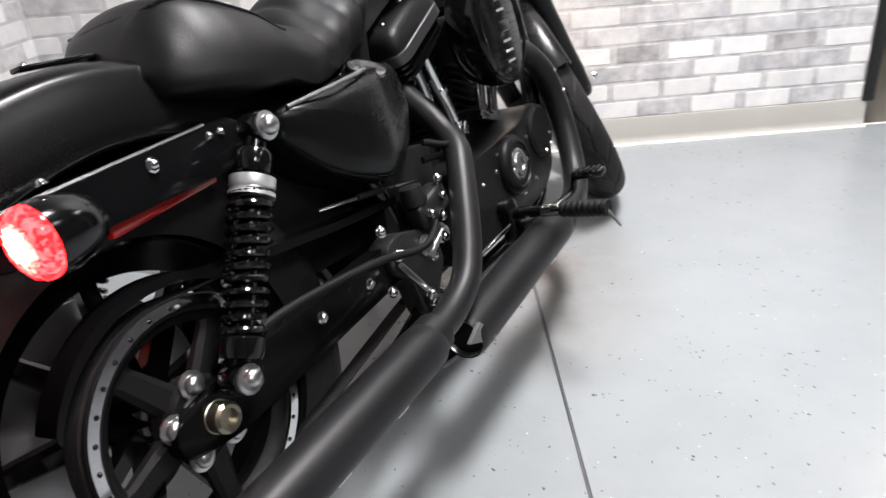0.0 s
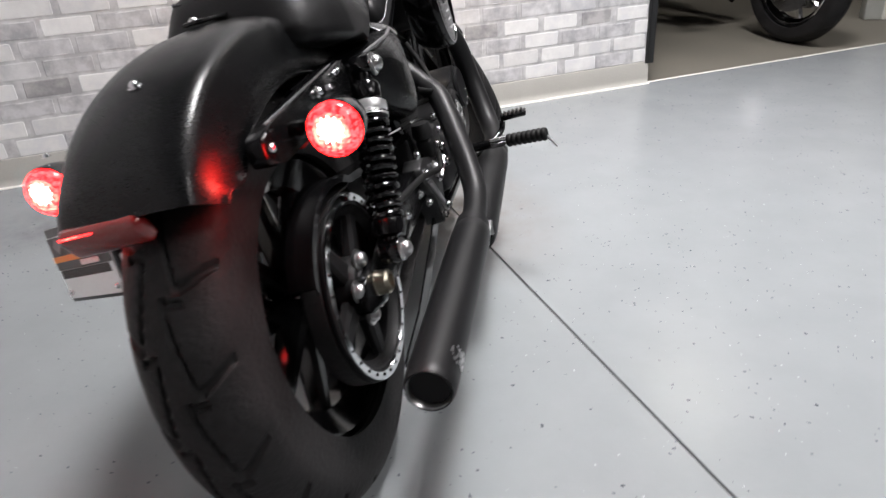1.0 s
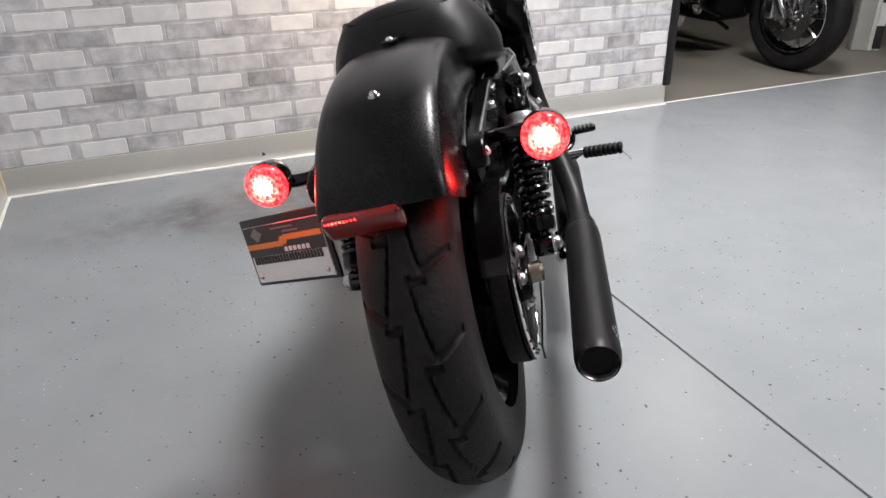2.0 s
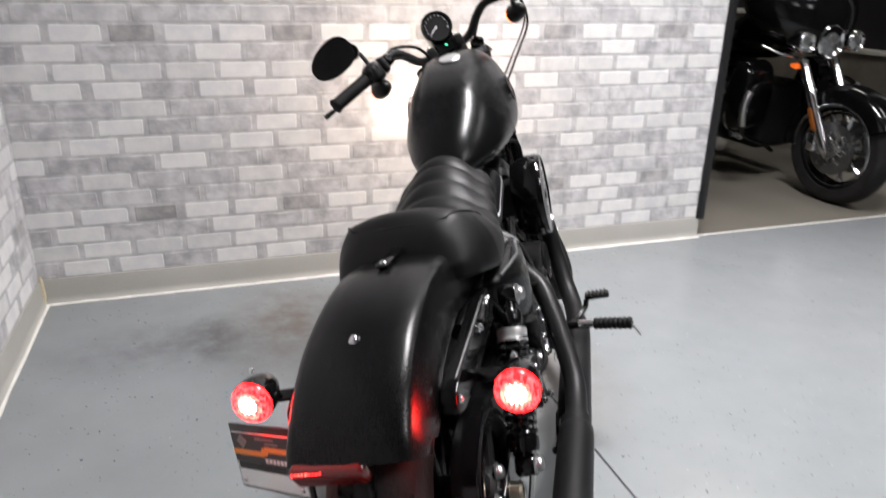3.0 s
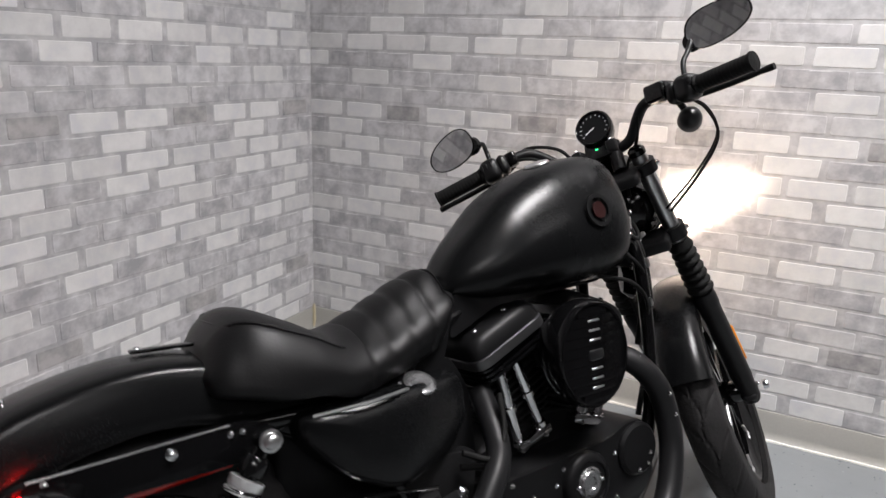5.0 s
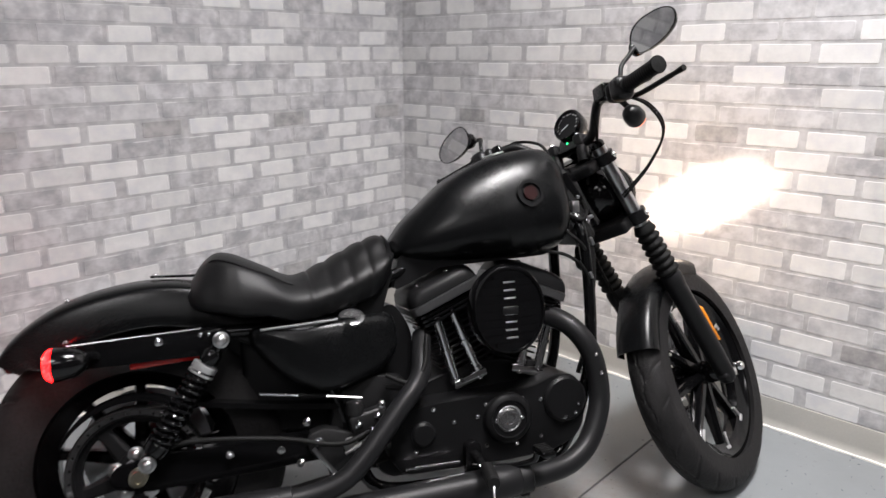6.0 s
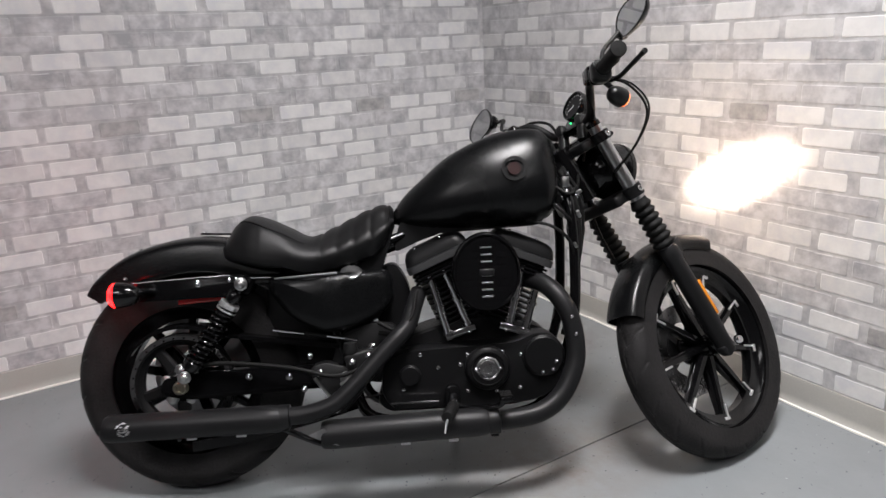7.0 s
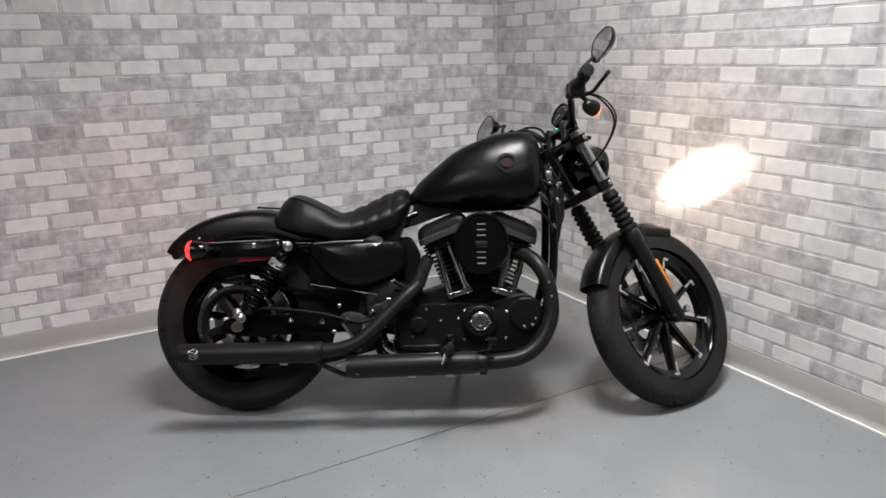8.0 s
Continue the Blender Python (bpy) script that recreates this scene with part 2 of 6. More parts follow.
    nt.links.new(noise_node(nt, tc, 60.0, 3.0), n.inputs["Height"])
    nt.links.new(n.outputs[0], p.inputs["Normal"])
    return m


EPOXY = floor_paint()
CONCRETE = surf("brown_concrete", (0.125, 0.115, 0.095), 0.6, var=0.22, big=2.2, fine=60, bump=0.2)
GROOVE = surf("dirty_joint", (0.07, 0.07, 0.072), 0.8, var=0.4)


# ---- mesh helpers ----
def finish(bm, name, mat, angle=38, smooth=True):
    bmesh.ops.recalc_face_normals(bm, faces=bm.faces[:])
    me = bpy.data.meshes.new(name)
    bm.to_mesh(me)
    bm.free()
    if smooth:
        me.polygons.foreach_set("use_smooth", [True] * len(me.polygons))
        me.set_sharp_from_angle(angle=radians(angle))
    me.materials.append(mat)
    return me


def part(name, bm, mat, parent=None, label="", m=None, angle=38):
    """One bmesh (or ready mesh) as one object under a thing or part."""
    me = bm if isinstance(bm, bpy.types.Mesh) else finish(bm, name, mat, angle)
    ob = new(name, me)
    ob.parent = parent
    if m is not None:
        ob.matrix_basis = m
    return tagged(ob, label)


def thing(name, label, category, m=None, group="", kind=""):
    ob = new(name)
    ob.empty_display_size = 0.1
    if m is not None:
        ob.matrix_basis = m
    return tagged(ob, label, category, group, kind)


def V(*a):
    return Vector(a)


def spline(pts, k=6):
    """Catmull-Rom through the points."""
    p = [Vector(q) for q in pts]
    p = [p[0] * 2 - p[1]] + p + [p[-1] * 2 - p[-2]]
    out = []
    for i in range(1, len(p) - 2):
        for j in range(k):
            t = j / k
            a, b, c, d = p[i - 1:i + 3]
            out.append(0.5 * (2 * b + (c - a) * t + (2 * a - 5 * b + 4 * c - d) * t * t + (3 * b - a - 3 * c + d) * t ** 3))
    return out + [p[-2]]


def bridge(bm, r0, r1):
    n = len(r0)
    for i in range(n):
        bm.faces.new((r0[i], r0[(i + 1) % n], r1[(i + 1) % n], r1[i]))


def loft(bm, rings, caps=True, loop=False):
    vs = [[bm.verts.new(v) for v in r] for r in rings]
    for a, b in zip(vs, vs[1:]):
        bridge(bm, a, b)
    if loop:
        bridge(bm, vs[-1], vs[0])
    elif caps:
        bm.faces.new(vs[0][::-1])
        bm.faces.new(vs[-1])
    return bm


def tube(bm, pts, r, n=12, caps=True):
    pts = [Vector(p) for p in pts]
    rad = r if isinstance(r, (list, tuple)) else [r] * len(pts)
    d0 = (pts[1] - pts[0]).normalized()
    u = d0.orthogonal().normalized()
    rings = []
    for i, p in enumerate(pts):
        d = (pts[min(i + 1, len(pts) - 1)] - pts[max(i - 1, 0)]).normalized()
        u = (u - d * u.dot(d)).normalized()
        w = d.cross(u)
        rings.append([p + (u * math.cos(a) + w * math.sin(a)) * rad[i] for a in (2 * math.pi * j / n for j in range(n))])
    return loft(bm, rings, caps)


def lathe(bm, prof, c, ax, n=32, loop=False, caps=True, squash=(1, 1)):
    """Turn a profile of (radius, height) round an axis."""
    ax = Vector(ax).normalized()
    u = ax.orthogonal().normalized() if abs(ax.y) < 0.9 else V(1, 0, 0) - ax * ax.x
    u.normalize()
    w = ax.cross(u)
    c = Vector(c)
    rings = [[c + ax * h + (u * math.cos(a) * squash[0] + w * math.sin(a) * squash[1]) * max(r, 1e-5) for a in (2 * math.pi * j / n for j in range(n))] for r, h in prof]
    return loft(bm, rings, caps, loop)


def block(bm, c, size, m=None, bev=0.004, seg=2):
    mat = Matrix.Translation(c) @ (m or Matrix()) @ Matrix.Diagonal((*size, 1))
    vs = bmesh.ops.create_cube(bm, size=1, matrix=mat)["verts"]
    if bev:
        es = list({e for v in vs for e in v.link_edges})
        bmesh.ops.bevel(bm, geom=es, offset=bev, segments=seg, affect="EDGES", profile=0.5)
    return bm


def rounded(poly, r, k=4):
    """A polygon of (a, b) with its corners rounded."""
    out, n = [], len(poly)
    for i in range(n):
        p, a, b = Vector(poly[i]), Vector(poly[i - 1]), Vector(poly[(i + 1) % n])
        da, db = (a - p), (b - p)
        q = min(r, da.length * 0.45, db.length * 0.45)
        s, e = p + da.normalized() * q, p + db.normalized() * q
        for j in range(k + 1):
            t = j / k
            out.append(s * (1 - t) ** 2 + p * 2 * t * (1 - t) + e * t * t)
    return out


def slab(bm, poly, y0, y1, edge=0.004, r=0.02, k=4):
    """A plate: a polygon of (x, z), rounded, from y0 to its outer face y1 with softened edges."""
    pts = rounded(poly, r, k) if r else [Vector(q) for q in poly]
    cx, cz = sum(p.x for p in pts) / len(pts), sum(p.y for p in pts) / len(pts)
    s = 1 if y1 > y0 else -1
    span = max(max(abs(p.x - cx), abs(p.y - cz)) for p in pts)

    def ring(y, inset):
        f = 1 - inset / span
        return [V(cx + (p.x - cx) * f, y, cz + (p.y - cz) * f) for p in pts]
    return loft(bm, [ring(y0, 0), ring(y1 - s * edge, 0), ring(y1 - s * edge * 0.3, edge * 0.3), ring(y1, edge)])


def pebble(bm, poly, y0, y1, r, k=6):
    """A cover whose outer face swells: a rounded polygon of (x, z) from y0, domed up to y1."""
    pts = rounded(poly, r, k)
    cx, cz = sum(p.x for p in pts) / len(pts), sum(p.y for p in pts) / len(pts)
    rings = []
    for f, g in ((1.0, 0.0), (1.0, 0.68), (0.985, 0.78), (0.955, 0.86), (0.90, 0.92), (0.80, 0.96), (0.62, 0.985), (0.35, 1.0), (0.08, 1.0)):
        rings.append([V(cx + (p.x - cx) * f, y0 + (y1 - y0) * g, cz + (p.y - cz) * f) for p in pts])
    return loft(bm, rings)


def bm_new():
    return bmesh.new()


def superring(c, right, up, w, h, n=28, e=2.4, low=1.0):
    """A rounded ring: half width w, half height h; low narrows or widens its lower half."""
    out = []
    for j in range(n):
        a = 2 * math.pi * j / n
        ca, sa = math.cos(a), math.sin(a)
        x = math.copysign(abs(ca) ** (2 / e), ca) * w
        y = math.copysign(abs(sa) ** (2 / e), sa) * h
        if sa < 0:
            x *= 1 + (low - 1) * abs(sa)
        out.append(Vector(c) + Vector(right) * x + Vector(up) * y)
    return out


def plan_ring(w, y0, y1, rad, z, out):
    """A rounded rectangle in plan at height z, grown by out."""
    pts = rounded([(-w - out, y0 - out), (w + out, y0 - out), (w + out, y1 + out), (-w - out, y1 + out)], rad, 6)
    return [V(p.x, p.y, z) for p in pts]


def smooth_rows(rows, n):
    """Rows of numbers, resampled evenly on a smooth curve through them."""
    a = np.array(rows)
    t = np.linspace(0, len(a) - 1, n)
    out = []
    for s in t:
        i = min(int(s), len(a) - 2)
        f = s - i
        p0, p1, p2, p3 = a[max(i - 1, 0)], a[i], a[i + 1], a[min(i + 2, len(a) - 1)]
        out.append(0.5 * (2 * p1 + (p2 - p0) * f + (2 * p0 - 5 * p1 + 4 * p2 - p3) * f * f + (3 * p1 - p0 - 3 * p2 + p3) * f ** 3))
    return out


def bolt_mesh(name, mat, r, h, n=6):
    bm = bm_new()
    lathe(bm, [(r * 1.45, 0), (r * 1.45, h * 0.2), (r * 1.05, h * 0.3), (r * 1.02, h * 0.6), (r * 0.85, h * 0.85), (r * 0.5, h * 1.02), (0.0, h * 1.08)], (0, 0, 0), (0, 0, 1), n * 2)
    return finish(bm, name, mat, 60)


def aim(at, d, spin=0):
    """A matrix at a place whose z looks along d."""
    return Matrix.Translation(at) @ Vector(d).to_track_quat("Z", "Y").to_matrix().to_4x4() @ Matrix.Rotation(spin, 4, "Z")


# ---- structure ----
def wall_box(name, lo, hi, mat, label):
    bm = bm_new()
    block(bm, [(a + b) / 2 for a, b in zip(lo, hi)], [b - a for a, b in zip(lo, hi)], bev=0)
    ob = part(name, bm, mat)
    return tagged(ob, label, "wall", kind="structure")


T = 0.14
JX, JW = 1.536, 0.005
wall_north = wall_box("wall_north", (-T, 0, 0), (WALL_END, T, CEIL), MORTAR, "wall papered in white and grey brick pattern")
wall_west = wall_box("wall_west", (-T, SOUTH, 0), (0, -0.0, CEIL), MORTAR, "wall papered in white and grey brick pattern")
wall_box("wall_south", (-T, SOUTH - T, 0), (EAST + T, SOUTH, CEIL), PAINTED, "plain dark grey painted wall")
wall_box("wall_east", (EAST, SOUTH, 0), (EAST + T, 0.2, CEIL), PAINTED, "plain dark grey painted wall")
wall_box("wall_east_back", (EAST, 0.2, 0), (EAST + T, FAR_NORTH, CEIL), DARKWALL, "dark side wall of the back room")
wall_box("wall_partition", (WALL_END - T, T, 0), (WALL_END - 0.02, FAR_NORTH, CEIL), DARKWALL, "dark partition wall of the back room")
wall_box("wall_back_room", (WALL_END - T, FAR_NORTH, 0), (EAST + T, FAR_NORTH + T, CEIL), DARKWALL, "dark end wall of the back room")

bm = bm_new()
block(bm, ((EAST - T) / 2, (SOUTH + FAR_NORTH) / 2, CEIL + 0.06), (EAST + 3 * T, FAR_NORTH - SOUTH + 2 * T, 0.12), bev=0)
tagged(part("ceiling", bm, CEILING), "plain dark grey ceiling", "ceiling", kind="structure")

# the floor: two slabs with a saw-cut joint between them
bm = bm_new()
for x0, x1 in ((-T, JX - JW / 2), (JX + JW / 2, EAST + T)):
    block(bm, ((x0 + x1) / 2, SOUTH / 2 - T / 2, -0.05), (x1 - x0, -SOUTH + T, 0.1), bev=0.0015, seg=1)
floor = tagged(part("floor", bm, EPOXY), "glossy grey epoxy floor with scattered flakes", "floor", kind="structure")
bm = bm_new()
pts = [V(JX + 0.0015 * math.sin(y * 3.1) + 0.001 * math.sin(y * 17), y, -0.009) for y in np.linspace(SOUTH, 0, 80)]
tube(bm, pts, 0.006, 6)
part("floor_joint", bm, GROOVE, floor, "dark saw-cut joint")
bm = bm_new()
block(bm, ((WALL_END - T + EAST + T) / 2, FAR_NORTH / 2 + 0.002, -0.052), (EAST + 2 * T - WALL_END, FAR_NORTH - 0.004, 0.1), bev=0)
tagged(part("floor_back_room", bm, CONCRETE), "bare brown concrete floor of the back room", "floor", kind="structure")
bm = bm_new()
block(bm, ((WALL_END + EAST) / 2, 0.004, -0.004), (EAST - WALL_END, 0.012, 0.011), bev=0.002)
tagged(part("threshold", bm, CAULK), "thin pale edge strip between two floors", "threshold", kind="structure")


# cove base along the two brick walls, with a bead of caulk at its foot
def cove(name, a, b, out):
    a, b, out = Vector(a), Vector(b), Vector(out)
    bm = bm_new()
    prof = [(0.0, 0.098), (0.004, 0.098), (0.0055, 0.094), (0.006, 0.03), (0.009, 0.012), (0.016, 0.004), (0.016, 0.0), (0.0, 0.0)]
    loft(bm, [[p + out * o + V(0, 0, z) for o, z in prof] for p in (a, b)])
    ob = tagged(part(name, bm, BASE), "beige grey vinyl cove base at the wall foot", "baseboard", kind="structure")
    bm = bm_new()
    n = 60
    rows = [a.lerp(b, i / n) + out * (0.018 + 0.0012 * math.sin(i * 1.7)) + V(0, 0, 0.001) for i in range(n + 1)]
    tube(bm, rows, [0.0055 + 0.0012 * math.sin(i * 2.3) for i in range(n + 1)], 8)
    part("caulk_bead", bm, CAULK, ob, "uneven white bead of caulk")
    return ob


cove("baseboard_north", (0.002, -0.0025, 0), (WALL_END, -0.0025, 0), (0, -1, 0))
cove("baseboard_west", (0.0025, SOUTH, 0), (0.0025, -0.021, 0), (1, 0, 0))
bm = bm_new()
tube(bm, [(0.008, -0.008, z) for z in np.linspace(0.004, 0.11, 8)], [0.009, 0.008, 0.009, 0.01, 0.008, 0.009, 0.008, 0.004], 8)
tagged(part("corner_caulk", bm, surf("yellowed_caulk", (0.6, 0.53, 0.36), 0.5)), "yellowed caulk in the corner of the base", "caulk", kind="structure")
bm = bm_new()
block(bm, (WALL_END + 0.006, 0.06, 0.09 + (CEIL - 0.09) / 2), (0.03, 0.15, CEIL - 0.09), bev=0.004)
block(bm, (WALL_END - 0.004, -0.006, 0.09 + (CEIL - 0.09) / 2), (0.03, 0.008, CEIL - 0.09), bev=0.002)
tagged(part("trim_wall_end", bm, BLACKTRIM), "black edge trim on the end of the brick wall", "trim", kind="structure")

# ceiling fixtures, built once and copied
fix = thing("ceiling_light", "white troffer ceiling light, switched on", "ceiling light", pose(*FIXTURES[0], CEIL), "ceiling lights")
bm = bm_new()
for sx, sy, w, l in ((-0.31, 0, 0.03, 1.26), (0.31, 0, 0.03, 1.26), (0, 0.615, 0.588, 0.03), (0, -0.615, 0.588, 0.03)):
    block(bm, (sx, sy, -0.03), (w, l, 0.06), bev=0.004)
part("frame", bm, CAULK, fix)
bm = bm_new()
block(bm, (0, 0, -0.045), (0.588, 1.2, 0.02), bev=0.004)
part("diffuser", bm, glow("lit_diffuser", (1, 0.96, 0.965), 3.0), fix, "glowing acrylic diffuser")
# the last copy is an added, unseen fixture that goes with the back room's fill
for fx, fy in FIXTURES[1:] + [(4.7, 1.5)]:
    copy_thing(fix, pose(fx, fy, CEIL))

# ---- the motorcycle: x ahead from the rear axle, y to its left, z up from its tyres; it leans on its stand ----
HEADING, LEAN, PITCH, STEER_ANGLE = 60.9, 14.2, 0.4, 31.0
BIKE = Matrix.Translation((1.0293, -1.7853, 0.0035)) @ Matrix.Rotation(radians(HEADING), 4, "Z") @ Matrix.Rotation(radians(PITCH), 4, "Y") @ Matrix.Rotation(radians(-LEAN), 4, "X")
AXIS = V(-0.5, 0, math.sqrt(0.75))
PIVOT = V(1.632, 0, 0)
TURN = Matrix.Translation(PIVOT) @ Matrix.Rotation(radians(STEER_ANGLE + 3.2), 4, AXIS) @ Matrix.Translation(-PIVOT)
RA = V(0, 0, 0.323)
FA = V(1.515, 0, 0.318)
STEER = (Matrix.Translation(PIVOT) @ Matrix.Rotation(radians(STEER_ANGLE), 4, AXIS) @ Matrix.Translation(-PIVOT)
         @ Matrix.Translation(FA + V(0.008, 0, -0.008)) @ Matrix.Rotation(radians(1.6), 4, "Y") @ Matrix.Translation(-FA))
bike = thing("motorcycle", "matt black cruiser motorcycle leaning on its side stand, lights on", "motorcycle", BIKE)
CHROME_BOLT = bolt_mesh("chrome_bolt", CHROME, 0.0062, 0.008)
SMALL_BOLT = bolt_mesh("small_bolt", CHROME, 0.0038, 0.005)
BIG_BOLT = bolt_mesh("big_bolt", ZINC, 0.0122, 0.015)
BLACK_BOLT = bolt_mesh("black_bolt", GLOSS, 0.006, 0.008)


def bolts(parent, mesh, places, d=(0, -1, 0), m=None):
    for i, p in enumerate(places):
        part("bolt", mesh, None, parent, m=(m or Matrix()) @ aim(p, d, i * 0.7))


def smoothstep(a, b, x):
    t = min(1, max(0, (x - a) / (b - a)))
    return t * t * (3 - 2 * t)


def tyre_mesh(name, R, w, bead, na, nb, groove):
    """A tyre with its tread grooves pressed in."""
    bm = bm_new()
    prof = []
    for i in range(nb + 1):
        u = -1 + 2 * i / nb
        a = u * math.pi * 0.62
        h = w * math.sin(a) / 1.0 if abs(a) < math.pi / 2 else math.copysign(w * (0.72 + 0.28 * math.sin(abs(a))), a)
        deep = R - bead
        r = R - deep * 0.50 * (1 - math.cos(a)) if abs(a) < math.pi / 2 else R - deep * 0.5 - deep * 0.5 * (abs(a) - math.pi / 2) / (0.12 * math.pi)
        prof.append((r, h))
    rings = []
    for j in range(na):
        th = 2 * math.pi * j / na
        ring = []
        for r, h in prof:
            d = groove(th, h / w) if r > R - (R - bead) * 0.42 else 0
            rr = r - d
            ring.append((rr * math.cos(th), h, rr * math.sin(th)))
        for r, h in ((bead + 0.004, prof[-1][1] * 0.8), (bead + 0.004, prof[0][1] * 0.8)):
            ring.append((r * math.cos(th), h, r * math.sin(th)))
        rings.append(ring)
    loft(bm, rings, loop=True)
    return finish(bm, name, RUBBER, 50)


def rear_groove(th, u):
    """Two long wandering grooves either side of the crown and thin curved cuts towards the shoulders."""
    n = 17
    ph = th * n / (2 * math.pi)
    d = 0.0
    for s in (-1, 1):
        f = ph + (0.5 if s > 0 else 0.0)
        f -= math.floor(f)
        mid = s * (0.15 + 0.26 * f ** 1.4)
        d = max(d, 1 - abs(u - mid) / 0.050)
        if f < 0.14 and s * u > 0.13 and s * u < 0.45:
            d = max(d, 1 - abs(f - 0.07) / 0.05)
    g = ph * 1.0 + (0.5 if u > 0 else 0) + 0.35 * abs(u) ** 2
    g = abs(g - round(g))
    if 0.40 < abs(u) < 0.93:
        d = max(d, (1 - g / 0.065) * smoothstep(0.40, 0.46, abs(u)))
    return 0.0066 * min(1, max(0, d) * 2.2)


def front_groove(th, u):
    n = 20
    ph = th * n / (2 * math.pi)
    d = 1 - abs(u - 0.10 * math.sin(ph * 2 * math.pi)) / 0.05
    g = ph + (0.5 if u > 0 else 0) + 0.7 * abs(u)
    g = abs(g - round(g))
    if 0.22 < abs(u) < 0.95:
        d = max(d, 1 - g / 0.07)
    return 0.0035 * min(1, max(0, d) * 2.0)


def rim(bm, r, w, lip=0.012):
    prof = [(r + lip, -w), (r + lip, -w + 0.004), (r - 0.004, -w + 0.012), (r - 0.022, -w * 0.4), (r - 0.022, w * 0.4), (r - 0.004, w - 0.012), (r + lip, w - 0.004), (r + lip, w),
            (r + lip - 0.012, w), (r - 0.012, w - 0.012), (r - 0.034, w * 0.4), (r - 0.034, -w * 0.4), (r - 0.012, -w + 0.012), (r + lip - 0.012, -w)]
    lathe(bm, prof, (0, 0, 0), (0, 1, 0), 96, loop=True)


def spoke_mesh(name, r0, r1, w0, w1, d0, d1, mat):
    """One cast spoke along +x, ribbed down its middle."""
    bm = bm_new()
    rows = []
    for f in np.linspace(0, 1, 7):
        r, w, d = r0 + (r1 - r0) * f, w0 + (w1 - w0) * f ** 1.3, d0 + (d1 - d0) * f
        flare = 1 + 0.5 * max(0, (f - 0.85) / 0.15) ** 2
        w *= flare
        rows.append([V(r, -d, -w * 0.6), V(r, -d, w * 0.6), V(r, -d * 0.5, w), V(r, d * 0.5, w), V(r, d, w * 0.6), V(r, d, -w * 0.6), V(r, d * 0.5, -w), V(r, -d * 0.5, -w)])
    loft(bm, rows)
    return finish(bm, name, mat, 30)


# rear wheel
bm = bm_new()
lathe(bm, [(0.0, -0.075), (0.038, -0.075), (0.042, -0.06), (0.036, -0.03), (0.036, 0.03), (0.045, 0.05), (0.045, 0.07), (0.0, 0.07)], (0, 0, 0), (0, 1, 0), 32)
rear_wheel = part("rear_wheel", bm, GLOSS, bike, "black cast wheel with a fat grooved tyre", Matrix.Translation(RA))
part("tyre", tyre_mesh("rear_tyre", 0.323, 0.069, 0.212, 760, 84, rear_groove), None, rear_wheel, "wide black tyre with zigzag tread")
bm = bm_new()
rim(bm, 0.206, 0.052)
part("rim", bm, GLOSS, rear_wheel)
sp = spoke_mesh("rear_spoke", 0.034, 0.192, 0.016, 0.010, 0.022, 0.014, GLOSS)
for i in range(9):
    part("spoke", sp, None, rear_wheel, m=Matrix.Rotation(i * 2 * math.pi / 9 + 0.55, 4, "Y"))
bm = bm_new()
lathe(bm, [(0.075, 0.078), (0.146, 0.078), (0.146, 0.083), (0.075, 0.083)], (0, 0, 0), (0, 1, 0), 64, loop=True)
part("brake_disc", bm, MACHINED, rear_wheel)
for i in range(5):
    bm = bm_new()
    block(bm, Matrix.Rotation(i * 2 * math.pi / 5, 3, "Y") @ V(0.058, 0.08, 0), (0.05, 0.005, 0.02), Matrix.Rotation(i * 2 * math.pi / 5, 4, "Y"), 0.001)
    part("disc_arm", bm, MACHINED, rear_wheel)

# belt pulley on the right of the wheel, with its belt
PUL = V(0, -0.101, 0.323)
bm = bm_new()
lathe(bm, [(0.142, -0.02), (0.150, -0.02), (0.150, -0.016), (0.143, -0.012), (0.143, 0.014), (0.150, 0.016), (0.150, 0.02), (0.118, 0.02), (0.116, 0.010), (0.116, -0.006), (0.128, -0.014), (0.130, -0.02)], (0, 0, 0), (0, 1, 0), 96, loop=True)
lathe(bm, [(0.0, -0.02), (0.046, -0.02), (0.052, -0.012), (0.052, 0.012), (0.0, 0.012)], (0, 0, 0), (0, 1, 0), 40)
pulley = part("belt_pulley", bm, WRINKLE, bike, "black spoked belt pulley with a bright rim", Matrix.Translation(PUL) @ Matrix.Scale(0.945, 4))
bm = bm_new()
lathe(bm, [(0.1345, -0.021), (0.1480, -0.021), (0.1480, -0.0235), (0.1355, -0.0235)], (0, 0, 0), (0, 1, 0), 96, loop=True)
part("rim_ring", bm, CHROME, pulley, "bright riveted ring")
bm = bm_new()
lathe(bm, [(0.0, -0.0205), (0.036, -0.0205), (0.036, -0.0235), (0.032, -0.0250), (0.0, -0.0250)], (0, 0, 0), (0, 1, 0), 36)
part("hub_plate", bm, GREYMETAL, pulley, "grey metal hub plate")
sp = spoke_mesh("pulley_spoke", 0.044, 0.122, 0.020, 0.014, 0.012, 0.008, WRINKLE)
for i in range(5):
    a = i * 2 * math.pi / 5 + 0.35
    part("spoke", sp, None, pulley, m=Matrix.Rotation(a, 4, "Y"))
    part("bolt", BIG_BOLT, None, pulley, m=aim(Matrix.Rotation(a + 0.6, 3, "Y") @ V(0.046, -0.019, 0), (0, -1, 0)))
rivet = bolt_mesh("rivet", GLOSS, 0.0022, 0.002, 4)
for i in range(30):
    a = i * 2 * math.pi / 30
    part("rivet", rivet, None, pulley, m=aim((0.140 * math.cos(a), -0.0235, 0.140 * math.sin(a)), (0, -1, 0)))
